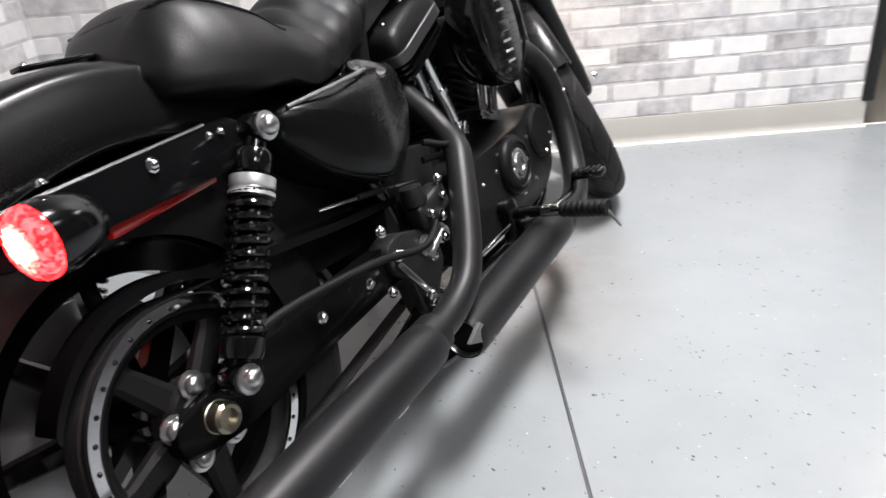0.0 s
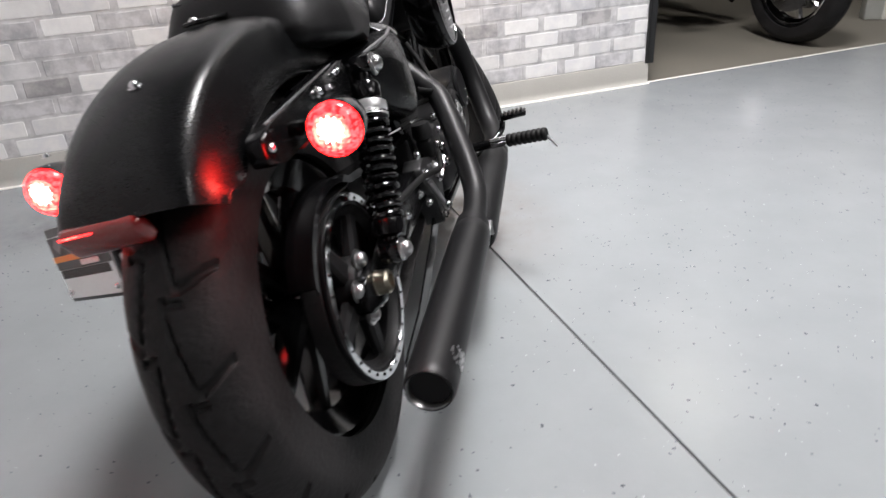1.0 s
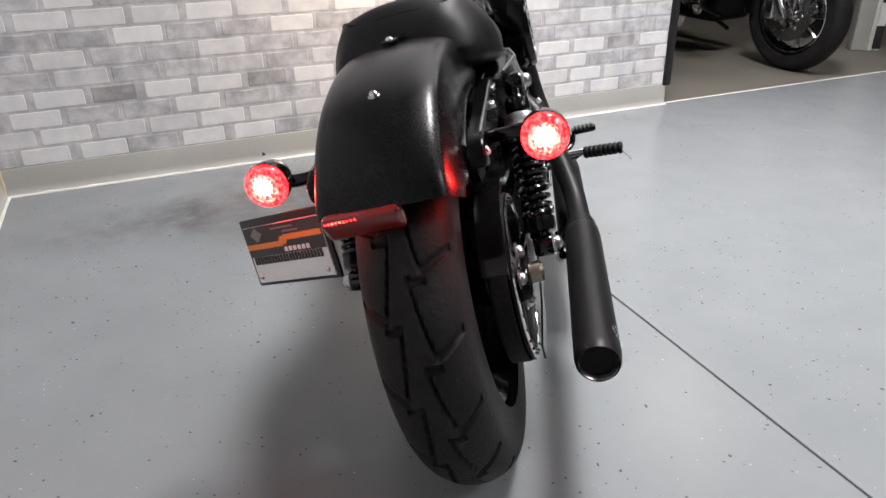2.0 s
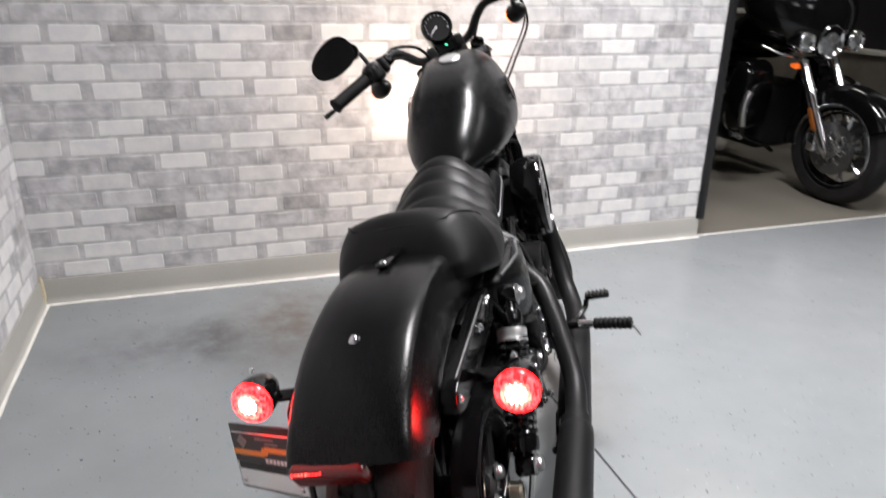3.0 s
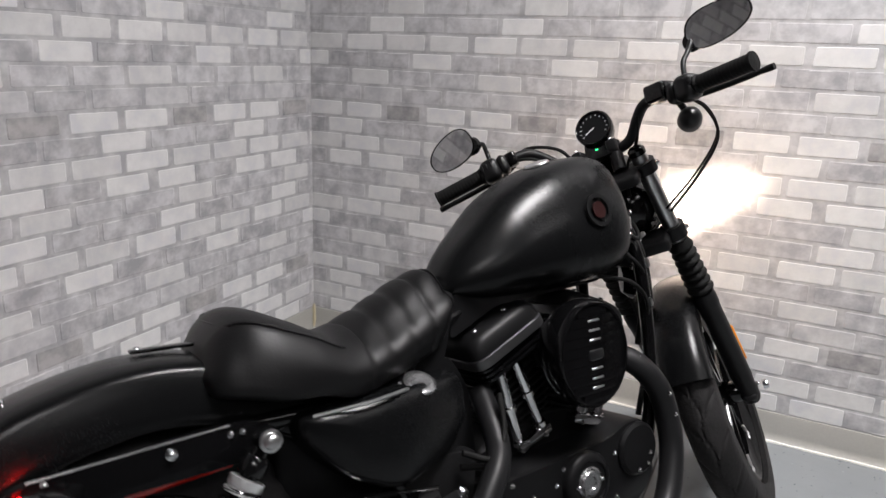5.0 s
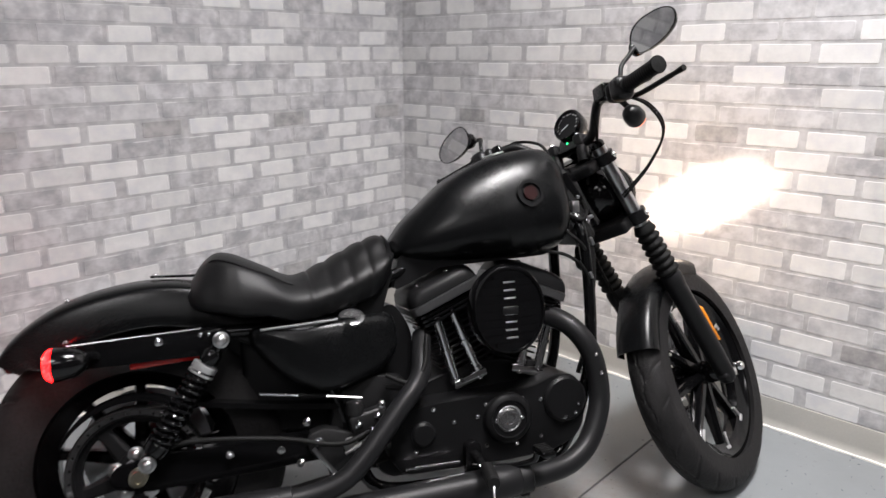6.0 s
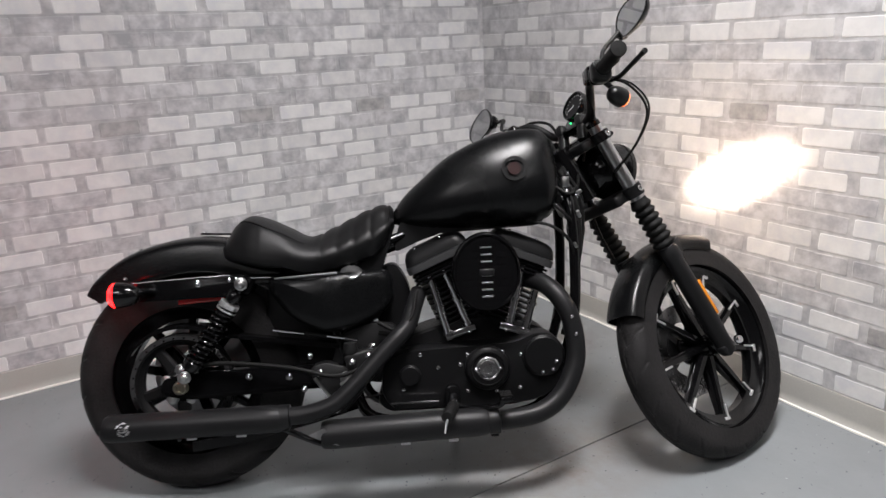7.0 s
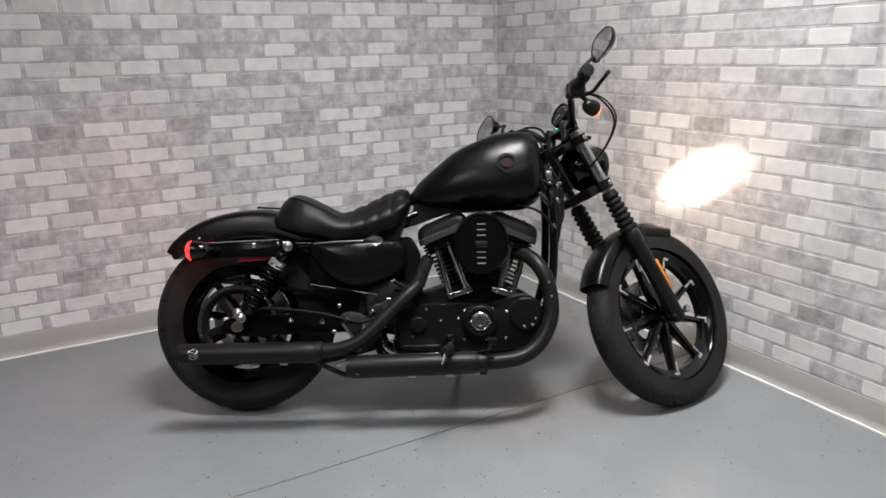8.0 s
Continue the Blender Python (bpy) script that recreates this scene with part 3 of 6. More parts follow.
# belt: round the rear pulley and the small front one
bm = bm_new()
path = [(0.0 + 0.138 * math.cos(a), 0.323 + 0.138 * math.sin(a)) for a in np.linspace(radians(84), radians(276), 30)]
path += [(0.60 + 0.06 * math.cos(a), 0.33 + 0.06 * math.sin(a)) for a in np.linspace(radians(-84), radians(84), 14)]
cx = [(x, z) for x, z in path]
outer = [[V(x, y, z) for y in (-0.112, -0.086)] for x, z in cx]
mid = V(0.2, 0, 0.325)
loft(bm, [[a, b, b + (b - V(0.2, b.y, 0.325)).normalized() * 0.006, a + (a - V(0.2, a.y, 0.325)).normalized() * 0.006] for a, b in outer], loop=True)
part("drive_belt", bm, RUBBER, bike, "black toothed drive belt")

# swing arm, axle, shocks
for s in (-1, 1):
    bm = bm_new()
    y = s * 0.122
    slab(bm, [(-0.055, 0.300), (0.02, 0.285), (0.50, 0.300), (0.53, 0.33), (0.50, 0.36), (0.05, 0.362), (-0.05, 0.345)], y + s * -0.014, y + s * 0.014, 0.006, 0.02)
    part("swing_arm", bm, DARKGLOSS, bike)
    bm = bm_new()
    lathe(bm, [(0.0, 0.0), (0.021, 0.0), (0.021, 0.004), (0.0185, 0.006), (0.0185, 0.022), (0.015, 0.026), (0.010, 0.026), (0.0095, 0.019), (0.0, 0.019)], (0, 0, 0), (0, 0, 1), 24)
    part("axle_nut", bm, BRASS, bike, "large dull axle nut", aim((0.004, s * 0.131, 0.322), (0, s, 0)))
    top, low = V(0.192, s * 0.163, 0.599), V(0.028, s * 0.165, 0.357)
    d = (top - low).normalized()
    L = (top - low).length
    bm = bm_new()
    lathe(bm, [(0.0, 0.0), (0.013, 0.0), (0.013, L), (0.0, L)], low, d, 16)
    lathe(bm, [(0.0, 0.02), (0.025, 0.022), (0.027, 0.03), (0.027, 0.045), (0.022, 0.05), (0.0, 0.05)], low, d, 28)
    shock = part("rear_shock", bm, GLOSS, bike, "coil-over rear shock with a black spring")
    bm = bm_new()
    lathe(bm, [(0.0, L - 0.086), (0.0275, L - 0.085), (0.0275, L - 0.080), (0.0245, L - 0.079), (0.0245, L - 0.076), (0.026, L - 0.075), (0.027, L - 0.073), (0.027, L - 0.062), (0.0, L - 0.060)], low, d, 32)
    part("collar", bm, TIPS, shock, "brushed metal preload collar")
    bm = bm_new()
    lathe(bm, [(0.0, L - 0.056), (0.0200, L - 0.055), (0.0215, L - 0.050), (0.0215, L - 0.034), (0.018, L - 0.028), (0.0, L - 0.027)], low, d, 32)
    part("collar", bm, GLOSS, shock, "black upper collar")
    u = d.orthogonal().normalized()
    w = d.cross(u)
    bm = bm_new()
    turns, n = 12.0, 260
    tube(bm, [low + d * (0.045 + (L - 0.12) * i / n) + (u * math.cos(turns * 2 * math.pi * i / n) + w * math.sin(turns * 2 * math.pi * i / n)) * 0.0235 for i in range(n + 1)], 0.0044, 8)
    part("spring", bm, GLOSS, shock)
    for p in (top, low):
        bm = bm_new()
        lathe(bm, [(0.0, -0.016), (0.017, -0.016), (0.019, -0.012), (0.019, 0.012), (0.017, 0.016), (0.0, 0.016)], p, (0, 1, 0), 24)
        part("eye", bm, GLOSS, shock)
        part("bolt", BIG_BOLT, None, shock, m=aim(p + V(0, s * 0.016, 0), (0, s, 0)))

# rear fender: a chopped arc with rolled sides
rows = smooth_rows([(-0.264, 0.586), (-0.246, 0.617), (-0.209, 0.652), (-0.165, 0.680), (-0.11, 0.703), (-0.03, 0.722), (0.05, 0.729), (0.13, 0.721), (0.22, 0.696), (0.30, 0.655)], 44)
bm = bm_new()
half = [(-0.101, -0.095), (-0.0985, -0.072), (-0.0945, -0.046), (-0.0895, -0.027), (-0.0868, -0.0185), (-0.0830, -0.0130), (-0.072, -0.0070), (-0.046, -0.0015), (0, 0.0015)]
cross = half + [(-y, h) for y, h in half[-2::-1]]
rings = []
for i, (x, z) in enumerate(rows):
    a, b = rows[max(i - 1, 0)], rows[min(i + 1, len(rows) - 1)]
    t = V(b[0] - a[0], 0, b[1] - a[1]).normalized()
    up = V(-t.z, 0, t.x)
    f = i / (len(rows) - 1)
    drop = 0.60 + 0.40 * smoothstep(0.0, 0.2, f)
    taper = 0.985 + 0.015 * smoothstep(0.0, 0.16, f)
    o = [V(x, y * taper, z) + up * (h * drop) for y, h in cross]
    inner = [p - up * 0.004 + V(0, -0.003 * (1 if p.y > 0.08 else -1 if p.y < -0.08 else 0), 0) for p in o]
    rings.append(o + inner[::-1])
loft(bm, rings)
fender = part("rear_fender", bm, DENIM, bike, "chopped rear fender in matt black", angle=50)
bm = bm_new()
tube(bm, [r[0] for r in rings], 0.0014, 6)
tube(bm, [r[16] for r in rings], 0.0014, 6)
part("rolled_edge", bm, DENIM, fender)
for x, y, z in ((-0.130, -0.001, 0.6985), (0.056, -0.001, 0.7385)):
    part("bolt", CHROME_BOLT, None, fender, m=aim((x, y, z - 0.003), (-0.25, 0, 1)))
bm = bm_new()
block(bm, (0.095, 0, 0.7345), (0.10, 0.022, 0.006), Matrix.Rotation(0.05, 4, "Y"), 0.002)
part("seat_tab", bm, GLOSS, fender, "black seat bracket")
# red strip below the fender edge
bm = bm_new()
block(bm, (-0.254, 0.026, 0.571), (0.022, 0.108, 0.040), Matrix.Rotation(-0.50, 4, "Y"), 0.010, 4)
lensbar = part("rear_reflector", bm, RED_DIM, bike, "long red rear reflector")
# emitting bars stand for signal light that the reflector throws back
bm = bm_new()
for k in range(9):
    block(bm, (-0.2680, 0.032 + 0.0050 * k, 0.5795), (0.0015, 0.0020, 0.007), Matrix.Rotation(-0.5, 4, "Y"), 0)
part("caught_light_bars", bm, RED_MID, lensbar, "row of glowing red bars for lamp light caught in the reflector")

# fender struts with turn signals
for s in (-1, 1):
    bm = bm_new()
    slab(bm, [(-0.150, 0.573), (-0.110, 0.560), (0.20, 0.562), (0.215, 0.60), (0.19, 0.622), (-0.12, 0.611), (-0.148, 0.600)], s * 0.107, s * 0.130, 0.006, 0.012)
    strut = part("fender_strut", bm, DARKGLOSS, bike, "dark gloss black fender strut cover")
    # lighter strip stands for the highlight along the strut's upper edge
    bm = bm_new()
    tube(bm, [(-0.115, s * 0.125, 0.6115), (0.02, s * 0.126, 0.6165), (0.15, s * 0.126, 0.6205)], 0.0028, 8)
    part("edge_highlight", bm, GUN, strut, "lighter strip for the highlight on the upper edge")
    bolts(strut, CHROME_BOLT, [(0.064, s * 0.129, 0.602), (-0.130, s * 0.127, 0.588)], (0, s, 0))
    bolts(strut, SMALL_BOLT, [(0.150, s * 0.129, 0.608), (0.168, s * 0.129, 0.608)], (0, s, 0))
    bm = bm_new()
    slab(bm, [(0.0, 0.545), (0.155, 0.553), (0.155, 0.566), (0.0, 0.558)], s * 0.098, s * 0.108, 0.002, 0.004)
    part("strip_reflector", bm, RED_STRIP, strut, "long red side reflector")
    c = V(-0.112, -0.210, 0.589) if s < 0 else V(-0.094, 0.204, 0.601)
    bm = bm_new()
    lathe(bm, [(0.0000, 0.0527), (0.0096, 0.0510), (0.0208, 0.0425), (0.0288, 0.0272), (0.0328, 0.0102), (0.0340, -0.0034), (0.0340, -0.0085), (0.0312, -0.0102), (0.0000, -0.0085)], c, (1, 0, 0), 36)
    tube(bm, spline([(-0.055, s * 0.122, 0.587), (-0.070, s * 0.150, 0.589), (-0.075, s * 0.19, 0.591)]), 0.010, 12)
    signal = part("rear_turn_signal", bm, GLOSS, bike, "bullet turn signal with a lit red lens")
    bm = bm_new()
    prof = [(0.0324, -0.0085), (0.0320, -0.0153), (0.0288, -0.0204), (0.0224, -0.0247)]
    lathe(bm, prof + [(0.0224, -0.0221), (0.0272, -0.0170), (0.0296, -0.0085)], c, (1, 0, 0), 40, loop=True)
    part("lens_rim", bm, RED_LIT, signal, "glowing red lens")
    bm = bm_new()
    lathe(bm, [(0.0226, -0.0215), (0.0218, -0.0235), (0.0150, -0.0262), (0.0, -0.0270)], c, (1, 0, 0), 32, caps=False)
    part("lens_face", bm, RED_MID, signal, "glowing red lens face")
    bm = bm_new()
    rows = []
    for rr, dx in ((1.0, -0.0262), (0.72, -0.0274), (0.4, -0.0280), (0.05, -0.0283)):
        rows.append([c + V(dx, rr * (0.0145 + 0.003 * math.sin(j * 2.9) * rr) * math.cos(2 * math.pi * j / 26), 0.003 + rr * (0.0145 + 0.003 * math.sin(j * 2.9) * rr) * math.sin(2 * math.pi * j / 26)) for j in range(26)])
    loft(bm, rows, caps=False)
    part("bulb_glow", bm, RED_HOT, signal, "white-hot middle of the lens")
    part("bolt", SMALL_BOLT, None, signal, m=aim(c + V(0.015, 0, 0.040), (0, 0, 1)))

# side-mounted plate on the left
PLY, PLZ = V(0.437, 0.889, -0.144).normalized(), V(0.196, 0.009, 0.98)
PLX = PLY.cross(PLZ).normalized()
PLZ = PLX.cross(PLY)
PL = Matrix.Translation((-0.110, 0.208, 0.4985)) @ Matrix((PLX, PLY, PLZ)).transposed().to_4x4() @ Matrix.Diagonal((1, 1.03, 0.86, 1))
plate = None
bm = bm_new()
block(bm, (0.004, 0, 0), (0.006, 0.194, 0.130), bev=0.003)
plate = part("plate_holder", bm, PLASTIC, bike, "black plate holder with a dealer plate", PL)
bm = bm_new()
block(bm, (0, 0, -0.004), (0.003, 0.178, 0.108), bev=0.001)
part("dealer_plate", bm, WHITE, plate, "white plate with a black and orange top")
bm = bm_new()
block(bm, (-0.0022, 0, 0.021), (0.0012, 0.176, 0.056), bev=0)
part("dark_band", bm, BLACKP, plate)
for y, z, w, h in ((0.045, 0.012, 0.086, 0.010), (-0.045, 0.022, 0.086, 0.010)):
    bm = bm_new()
    block(bm, (-0.0032, y, z), (0.001, w, h), bev=0)
    part("orange_stripe", bm, ORANGE, plate)
bm = bm_new()
block(bm, (-0.0032, 0, 0.017), (0.001, 0.016, 0.009), Matrix.Rotation(0.75, 4, "X"), bev=0)
part("orange_stripe", bm, ORANGE, plate)
for k in range(23):
    bm = bm_new()
    block(bm, (-0.0024, 0.080 - 0.0070 * k, -0.0150), (0.0014, 0.0046, 0.0145), bev=0)
    part("lettering_bar", bm, BLACKP, plate)
for k in range(6):
    bm = bm_new()
    block(bm, (-0.0036, -0.002 - 0.010 * k, 0.0005), (0.001, 0.0065, 0.0085), bev=0)
    part("lettering_bar", bm, WHITE, plate)
for y, z, w in ((-0.005, 0.041, 0.05), (-0.022, 0.033, 0.035)):
    bm = bm_new()
    block(bm, (-0.0032, y, z), (0.001, w, 0.003), bev=0)
    part("lettering_bar", bm, GREYP, plate)
for y in (0.078, -0.078):
    part("bolt", SMALL_BOLT, None, plate, m=aim((-0.0015, y, -0.046), (-1, 0, 0)))
bm = bm_new()
block(bm, (-0.0034, 0.058, 0.034), (0.001, 0.020, 0.020), Matrix.Rotation(math.pi / 4, 4, "X"), 0)
part("badge_shape", bm, GREYP, plate)
bm = bm_new()
tube(bm, spline([(-0.03, 0.118, 0.52), (-0.05, 0.15, 0.50), (-0.098, 0.200, 0.495)]), 0.010, 10)
part("plate_bracket", bm, PLASTIC, bike)

# seat: a wide pillow with sloping flanks at the rear, ribbed nose; x, seam half width, seam z, top z, base half width, base z
rows = smooth_rows([(0.126, 0.036, 0.700, 0.702, 0.085, 0.676), (0.138, 0.054, 0.724, 0.728, 0.112, 0.662), (0.158, 0.071, 0.750, 0.757, 0.130, 0.657), (0.182, 0.088, 0.764, 0.777, 0.141, 0.652),
                    (0.203, 0.102, 0.764, 0.783, 0.148, 0.647), (0.226, 0.112, 0.757, 0.781, 0.153, 0.641), (0.25, 0.119, 0.747, 0.773, 0.155, 0.637), (0.30, 0.121, 0.725, 0.748, 0.152, 0.632),
                    (0.36, 0.111, 0.696, 0.720, 0.140, 0.614), (0.43, 0.096, 0.700, 0.739, 0.119, 0.620), (0.505, 0.086, 0.728, 0.774, 0.104, 0.638), (0.555, 0.079, 0.748, 0.793, 0.097, 0.658),
                    (0.588, 0.068, 0.756, 0.797, 0.085, 0.698), (0.604, 0.045, 0.754, 0.782, 0.056, 0.730)], 150)
bm = bm_new()
rings = []
for x, ws, zs, zt, wb, zb in rows:
    rib = 0.0
    if 0.396 < x < 0.590:
        q = (x - 0.396) / 0.048
        rib = 0.0058 * (1 - abs(math.sin(math.pi * q))) ** 1.6
    soft = smoothstep(0.34, 0.46, x)
    half = []
    for f in np.linspace(0, 1, 9):
        dish = -0.006 * (1 - f * f) * smoothstep(0.18, 0.25, x) * (1 - smoothstep(0.36, 0.44, x))
        half.append((ws * f, zt + (zs - zt) * (f ** 2.2) + dish - rib))
    for f in np.linspace(0, 1, 9)[1:]:
        bulge = (0.019 + 0.003 * soft - 0.009 * smoothstep(0.13, 0.19, x) * (1 - smoothstep(0.27, 0.36, x))) * math.sin(math.pi * min(1, f * 1.02))
        half.append((ws + (wb - ws) * f ** (0.9 - 0.2 * soft) + bulge - rib * (1 - f * 0.5), zs + (zb + 0.012 - zs) * f))
    half += [(wb - 0.004, zb + 0.004), (wb - 0.016, zb), (wb * 0.5, zb - 0.002)]
    ring = [V(x, y, z) for y, z in half] + [V(x, 0, zb - 0.002)] + [V(x, -y, z) for y, z in half[:0:-1]]
    rings.append(ring)
loft(bm, rings)
seat = part("seat", bm, LEATHER, bike, "black vinyl solo seat with a ribbed nose", angle=46)
flank = [V(0.166, 0.030, 0.7615), V(0.171, 0.060, 0.7595)] + [V(x, ws, zs) for x, ws, zs, zt, wb, zb in rows if 0.178 < x < 0.36]
path = [V(p.x, -p.y, p.z) for p in flank[::-1]] + flank
bm = bm_new()
tube(bm, [p + V(0, 0, 0.0006) for p in spline(path, 2)], 0.0024, 6)
part("piping", bm, LEATHER, seat, "raised seam")

# fuel tank
rows = smooth_rows([(0.600, 0.764, 0.742, 0.018), (0.610, 0.782, 0.735, 0.044), (0.642, 0.822, 0.728, 0.072), (0.695, 0.868, 0.721, 0.100), (0.762, 0.922, 0.717, 0.122), (0.846, 0.964, 0.715, 0.137),
                    (0.912, 0.984, 0.716, 0.144), (0.978, 0.995, 0.719, 0.146), (1.030, 0.992, 0.727, 0.139), (1.058, 0.970, 0.742, 0.122), (1.074, 0.930, 0.772, 0.092), (1.080, 0.880, 0.815, 0.042)], 60)
bm = bm_new()
rings = []
for x, zt, zb, w in rows:
    h = zt - zb
    ring = []
    for j in range(48):
        a = 2 * math.pi * j / 48
        ca, sa = math.cos(a), math.sin(a)
        y = math.copysign(abs(ca) ** 0.50, ca)
        z = math.copysign(abs(sa) ** 0.58, sa)
        hi = 1 - 0.33 * max(0, z) ** 1.15
        lo = 1 - 0.22 * max(0, -z) ** 3
        ring.append(V(x, y * w * hi * lo, zb + h * (0.44 + (0.56 * z if z > 0 else 0.44 * z))))
    rings.append(ring)
loft(bm, rings)
tank = part("fuel_tank", bm, DENIM, bike, "teardrop fuel tank in matt black", angle=60)
bm = bm_new()
lathe(bm, [(0.0, 0.0), (0.037, 0.0), (0.037, 0.004), (0.032, 0.010), (0.030, 0.017), (0.024, 0.021), (0.0, 0.022)], (0.912, -0.003, 0.966), (-0.28, 0, 1), 40)
cap = part("fuel_cap", bm, SATIN, tank, "round fuel cap with a bright top")
bm = bm_new()
lathe(bm, [(0.0, 0.0215), (0.026, 0.0215), (0.0285, 0.0185), (0.029, 0.0205), (0.026, 0.0235), (0.0, 0.024)], (0.912, -0.003, 0.966), (-0.28, 0, 1), 40)
part("cap_top", bm, MACHINED, cap)
# tank badge drawn as plain rings in its colours, laid on the flank
for s in (-1, 1):
    for r0, r1, mat, nm in ((0.027, 0.035, FAINT, "badge_ring"), (0.0, 0.018, DKRED, "badge_disc")):
        bm = bm_new()
        lathe(bm, [(r0, -0.002), (r1, -0.002), (r1, 0.0008), (r0, 0.0008)], (0, 0, 0), (0, 0, 1), 32, loop=r0 > 0)
        part(nm, bm, mat, tank, m=aim((0.945, s * 0.1415, 0.876), (0.02, s, 0.24)))

# frame
TUB = 0.0155
for s in (-1, 1):
    bm = bm_new()
    tube(bm, spline([(1.085, s * 0.03, 0.845), (1.105, s * 0.085, 0.78), (1.112, s * 0.10, 0.62), (1.095, s * 0.105, 0.42), (1.02, s * 0.105, 0.24), (0.93, s * 0.105, 0.185), (0.70, s * 0.105, 0.18), (0.52, s * 0.105, 0.20), (0.47, s * 0.105, 0.30)]), TUB, 14)
    part("frame_downtube", bm, GLOSS, bike)
    bm = bm_new()
    tube(bm, spline([(0.47, s * 0.105, 0.30), (0.43, s * 0.105, 0.45), (0.38, s * 0.10, 0.58), (0.20, s * 0.095, 0.605), (0.06, s * 0.094, 0.60)]), TUB, 14)
    tube(bm, spline([(0.40, s * 0.10, 0.56), (0.52, s * 0.08, 0.66), (0.64, s * 0.04, 0.71)]), 0.013, 12)
    part("frame_rear_tube", bm, GLOSS, bike)
bm = bm_new()
tube(bm, spline([(1.07, 0, 0.88), (0.95, 0, 0.80), (0.70, 0, 0.715), (0.45, 0, 0.64), (0.20, 0, 0.62)]), 0.022, 14)
tube(bm, [PIVOT + AXIS * 0.90, PIVOT + AXIS * 1.07], 0.032, 20)
slab(bm, [(1.03, 0.74), (1.10, 0.80), (1.10, 0.90), (1.02, 0.86)], -0.03, 0.03, 0.006, 0.02)
part("frame_backbone", bm, GLOSS, bike)
bolts(bike, CHROME_BOLT, [(1.085, -0.034, 0.835), (1.075, -0.034, 0.875)])
# horn, coil and plugs of cable round the headstock
bm = bm_new()
block(bm, (1.055, -0.062, 0.80), (0.05, 0.04, 0.07), Matrix.Rotation(-0.5, 4, "Y"), 0.008, 3)
part("ignition_coil", bm, PLASTIC, bike)
bm = bm_new()
block(bm, (1.10, -0.07, 0.835), (0.02, 0.02, 0.03), bev=0.003)
block(bm, (1.115, -0.075, 0.79), (0.018, 0.016, 0.022), bev=0.003)
part("ignition_bracket", bm, ZINC, bike, "bright bracket")
bolts(bike, SMALL_BOLT, [(1.09, -0.08, 0.79), (1.10, -0.082, 0.81), (1.105, -0.08, 0.86), (1.07, -0.085, 0.77)])

for k, pts in enumerate(([(1.09, -0.05, 0.87), (1.125, -0.085, 0.78), (1.128, -0.10, 0.66), (1.105, -0.09, 0.50), (1.07, -0.09, 0.40)], [(1.10, -0.03, 0.88), (1.145, -0.06, 0.79), (1.142, -0.07, 0.68), (1.12, -0.06, 0.55)],
                         [(1.04, -0.09, 0.79), (1.09, -0.11, 0.74), (1.12, -0.09, 0.70), (1.13, -0.04, 0.66)], [(1.06, -0.08, 0.83), (1.10, -0.10, 0.80), (1.135, -0.07, 0.82), (1.15, -0.02, 0.86)], [(0.98, -0.09, 0.73), (1.05, -0.115, 0.71), (1.10, -0.115, 0.66), (1.11, -0.10, 0.58)])):
    bm = bm_new()
    tube(bm, spline(pts), 0.0065 if k < 2 else 0.0045, 8)
    part("hose", bm, GRIP, bike, "black hose")
bm = bm_new()
lathe(bm, [(0.0, -0.02), (0.030, -0.018), (0.045, 0.0), (0.046, 0.006), (0.040, 0.010), (0.020, 0.006), (0.0, 0.008)], (1.135, -0.035, 0.700), (0.8, -0.6, 0), 28)
part("horn", bm, GLOSS, bike, "round black horn")
bm = bm_new()
block(bm, (1.118, -0.01, 0.775), (0.06, 0.13, 0.075), Matrix.Rotation(-0.45, 4, "Y"), 0.012, 3)
part("cable_cover", bm, PLASTIC, bike)
for p, sz in (((1.128, -0.098, 0.742), (0.010, 0.012, 0.022)), ((1.112, -0.112, 0.655), (0.008, 0.014, 0.018)), ((1.135, -0.085, 0.805), (0.016, 0.010, 0.010))):
    bm = bm_new()
    block(bm, p, sz, Matrix.Rotation(-0.4, 4, "Y"), 0.002)
    part("hose_clip", bm, ZINC, bike, "bright hose clip")
bolts(bike, CHROME_BOLT, [(1.112, -0.078, 0.765), (1.128, -0.078, 0.795), (1.10, -0.078, 0.735)])

# oil tank on the right, battery box behind
bm = bm_new()
pebble(bm, [(0.250, 0.610), (0.50, 0.616), (0.592, 0.612), (0.594, 0.520), (0.555, 0.476), (0.500, 0.460), (0.405, 0.447), (0.305, 0.498), (0.250, 0.570)], -0.05, -0.174, 0.040, 7)
for v in bm.verts:
    if v.co.y < -0.1:
        v.co.y += 0.024 * (1 - smoothstep(0.24, 0.37, v.co.x)) + 0.050 * smoothstep(0.40, 0.60, v.co.x)
oil = part("oil_tank", bm, DENIM, bike, "matt black oil tank cover", angle=60)
# thin lighter strip holds the highlight on the tank's top edge
bm = bm_new()
tube(bm, [(0.275, -0.143, 0.606), (0.37, -0.165, 0.612), (0.445, -0.152, 0.614)], 0.0032, 8)
part("edge_highlight", bm, GREYMETAL, oil)
bm = bm_new()
lathe(bm, [(0.0, -0.006), (0.028, -0.004), (0.031, 0.002), (0.030, 0.007), (0.024, 0.010), (0.018, 0.009), (0.0, 0.0085)], (0.482, -0.126, 0.608), (0.05, -0.62, 1), 32)
part("oil_cap", bm, GUN, oil, "chrome oil filler cap")
bm = bm_new()
block(bm, (0.33, 0.02, 0.50), (0.20, 0.17, 0.18), bev=0.015, seg=3)
part("battery_box", bm, WRINKLE, bike)
bm = bm_new()
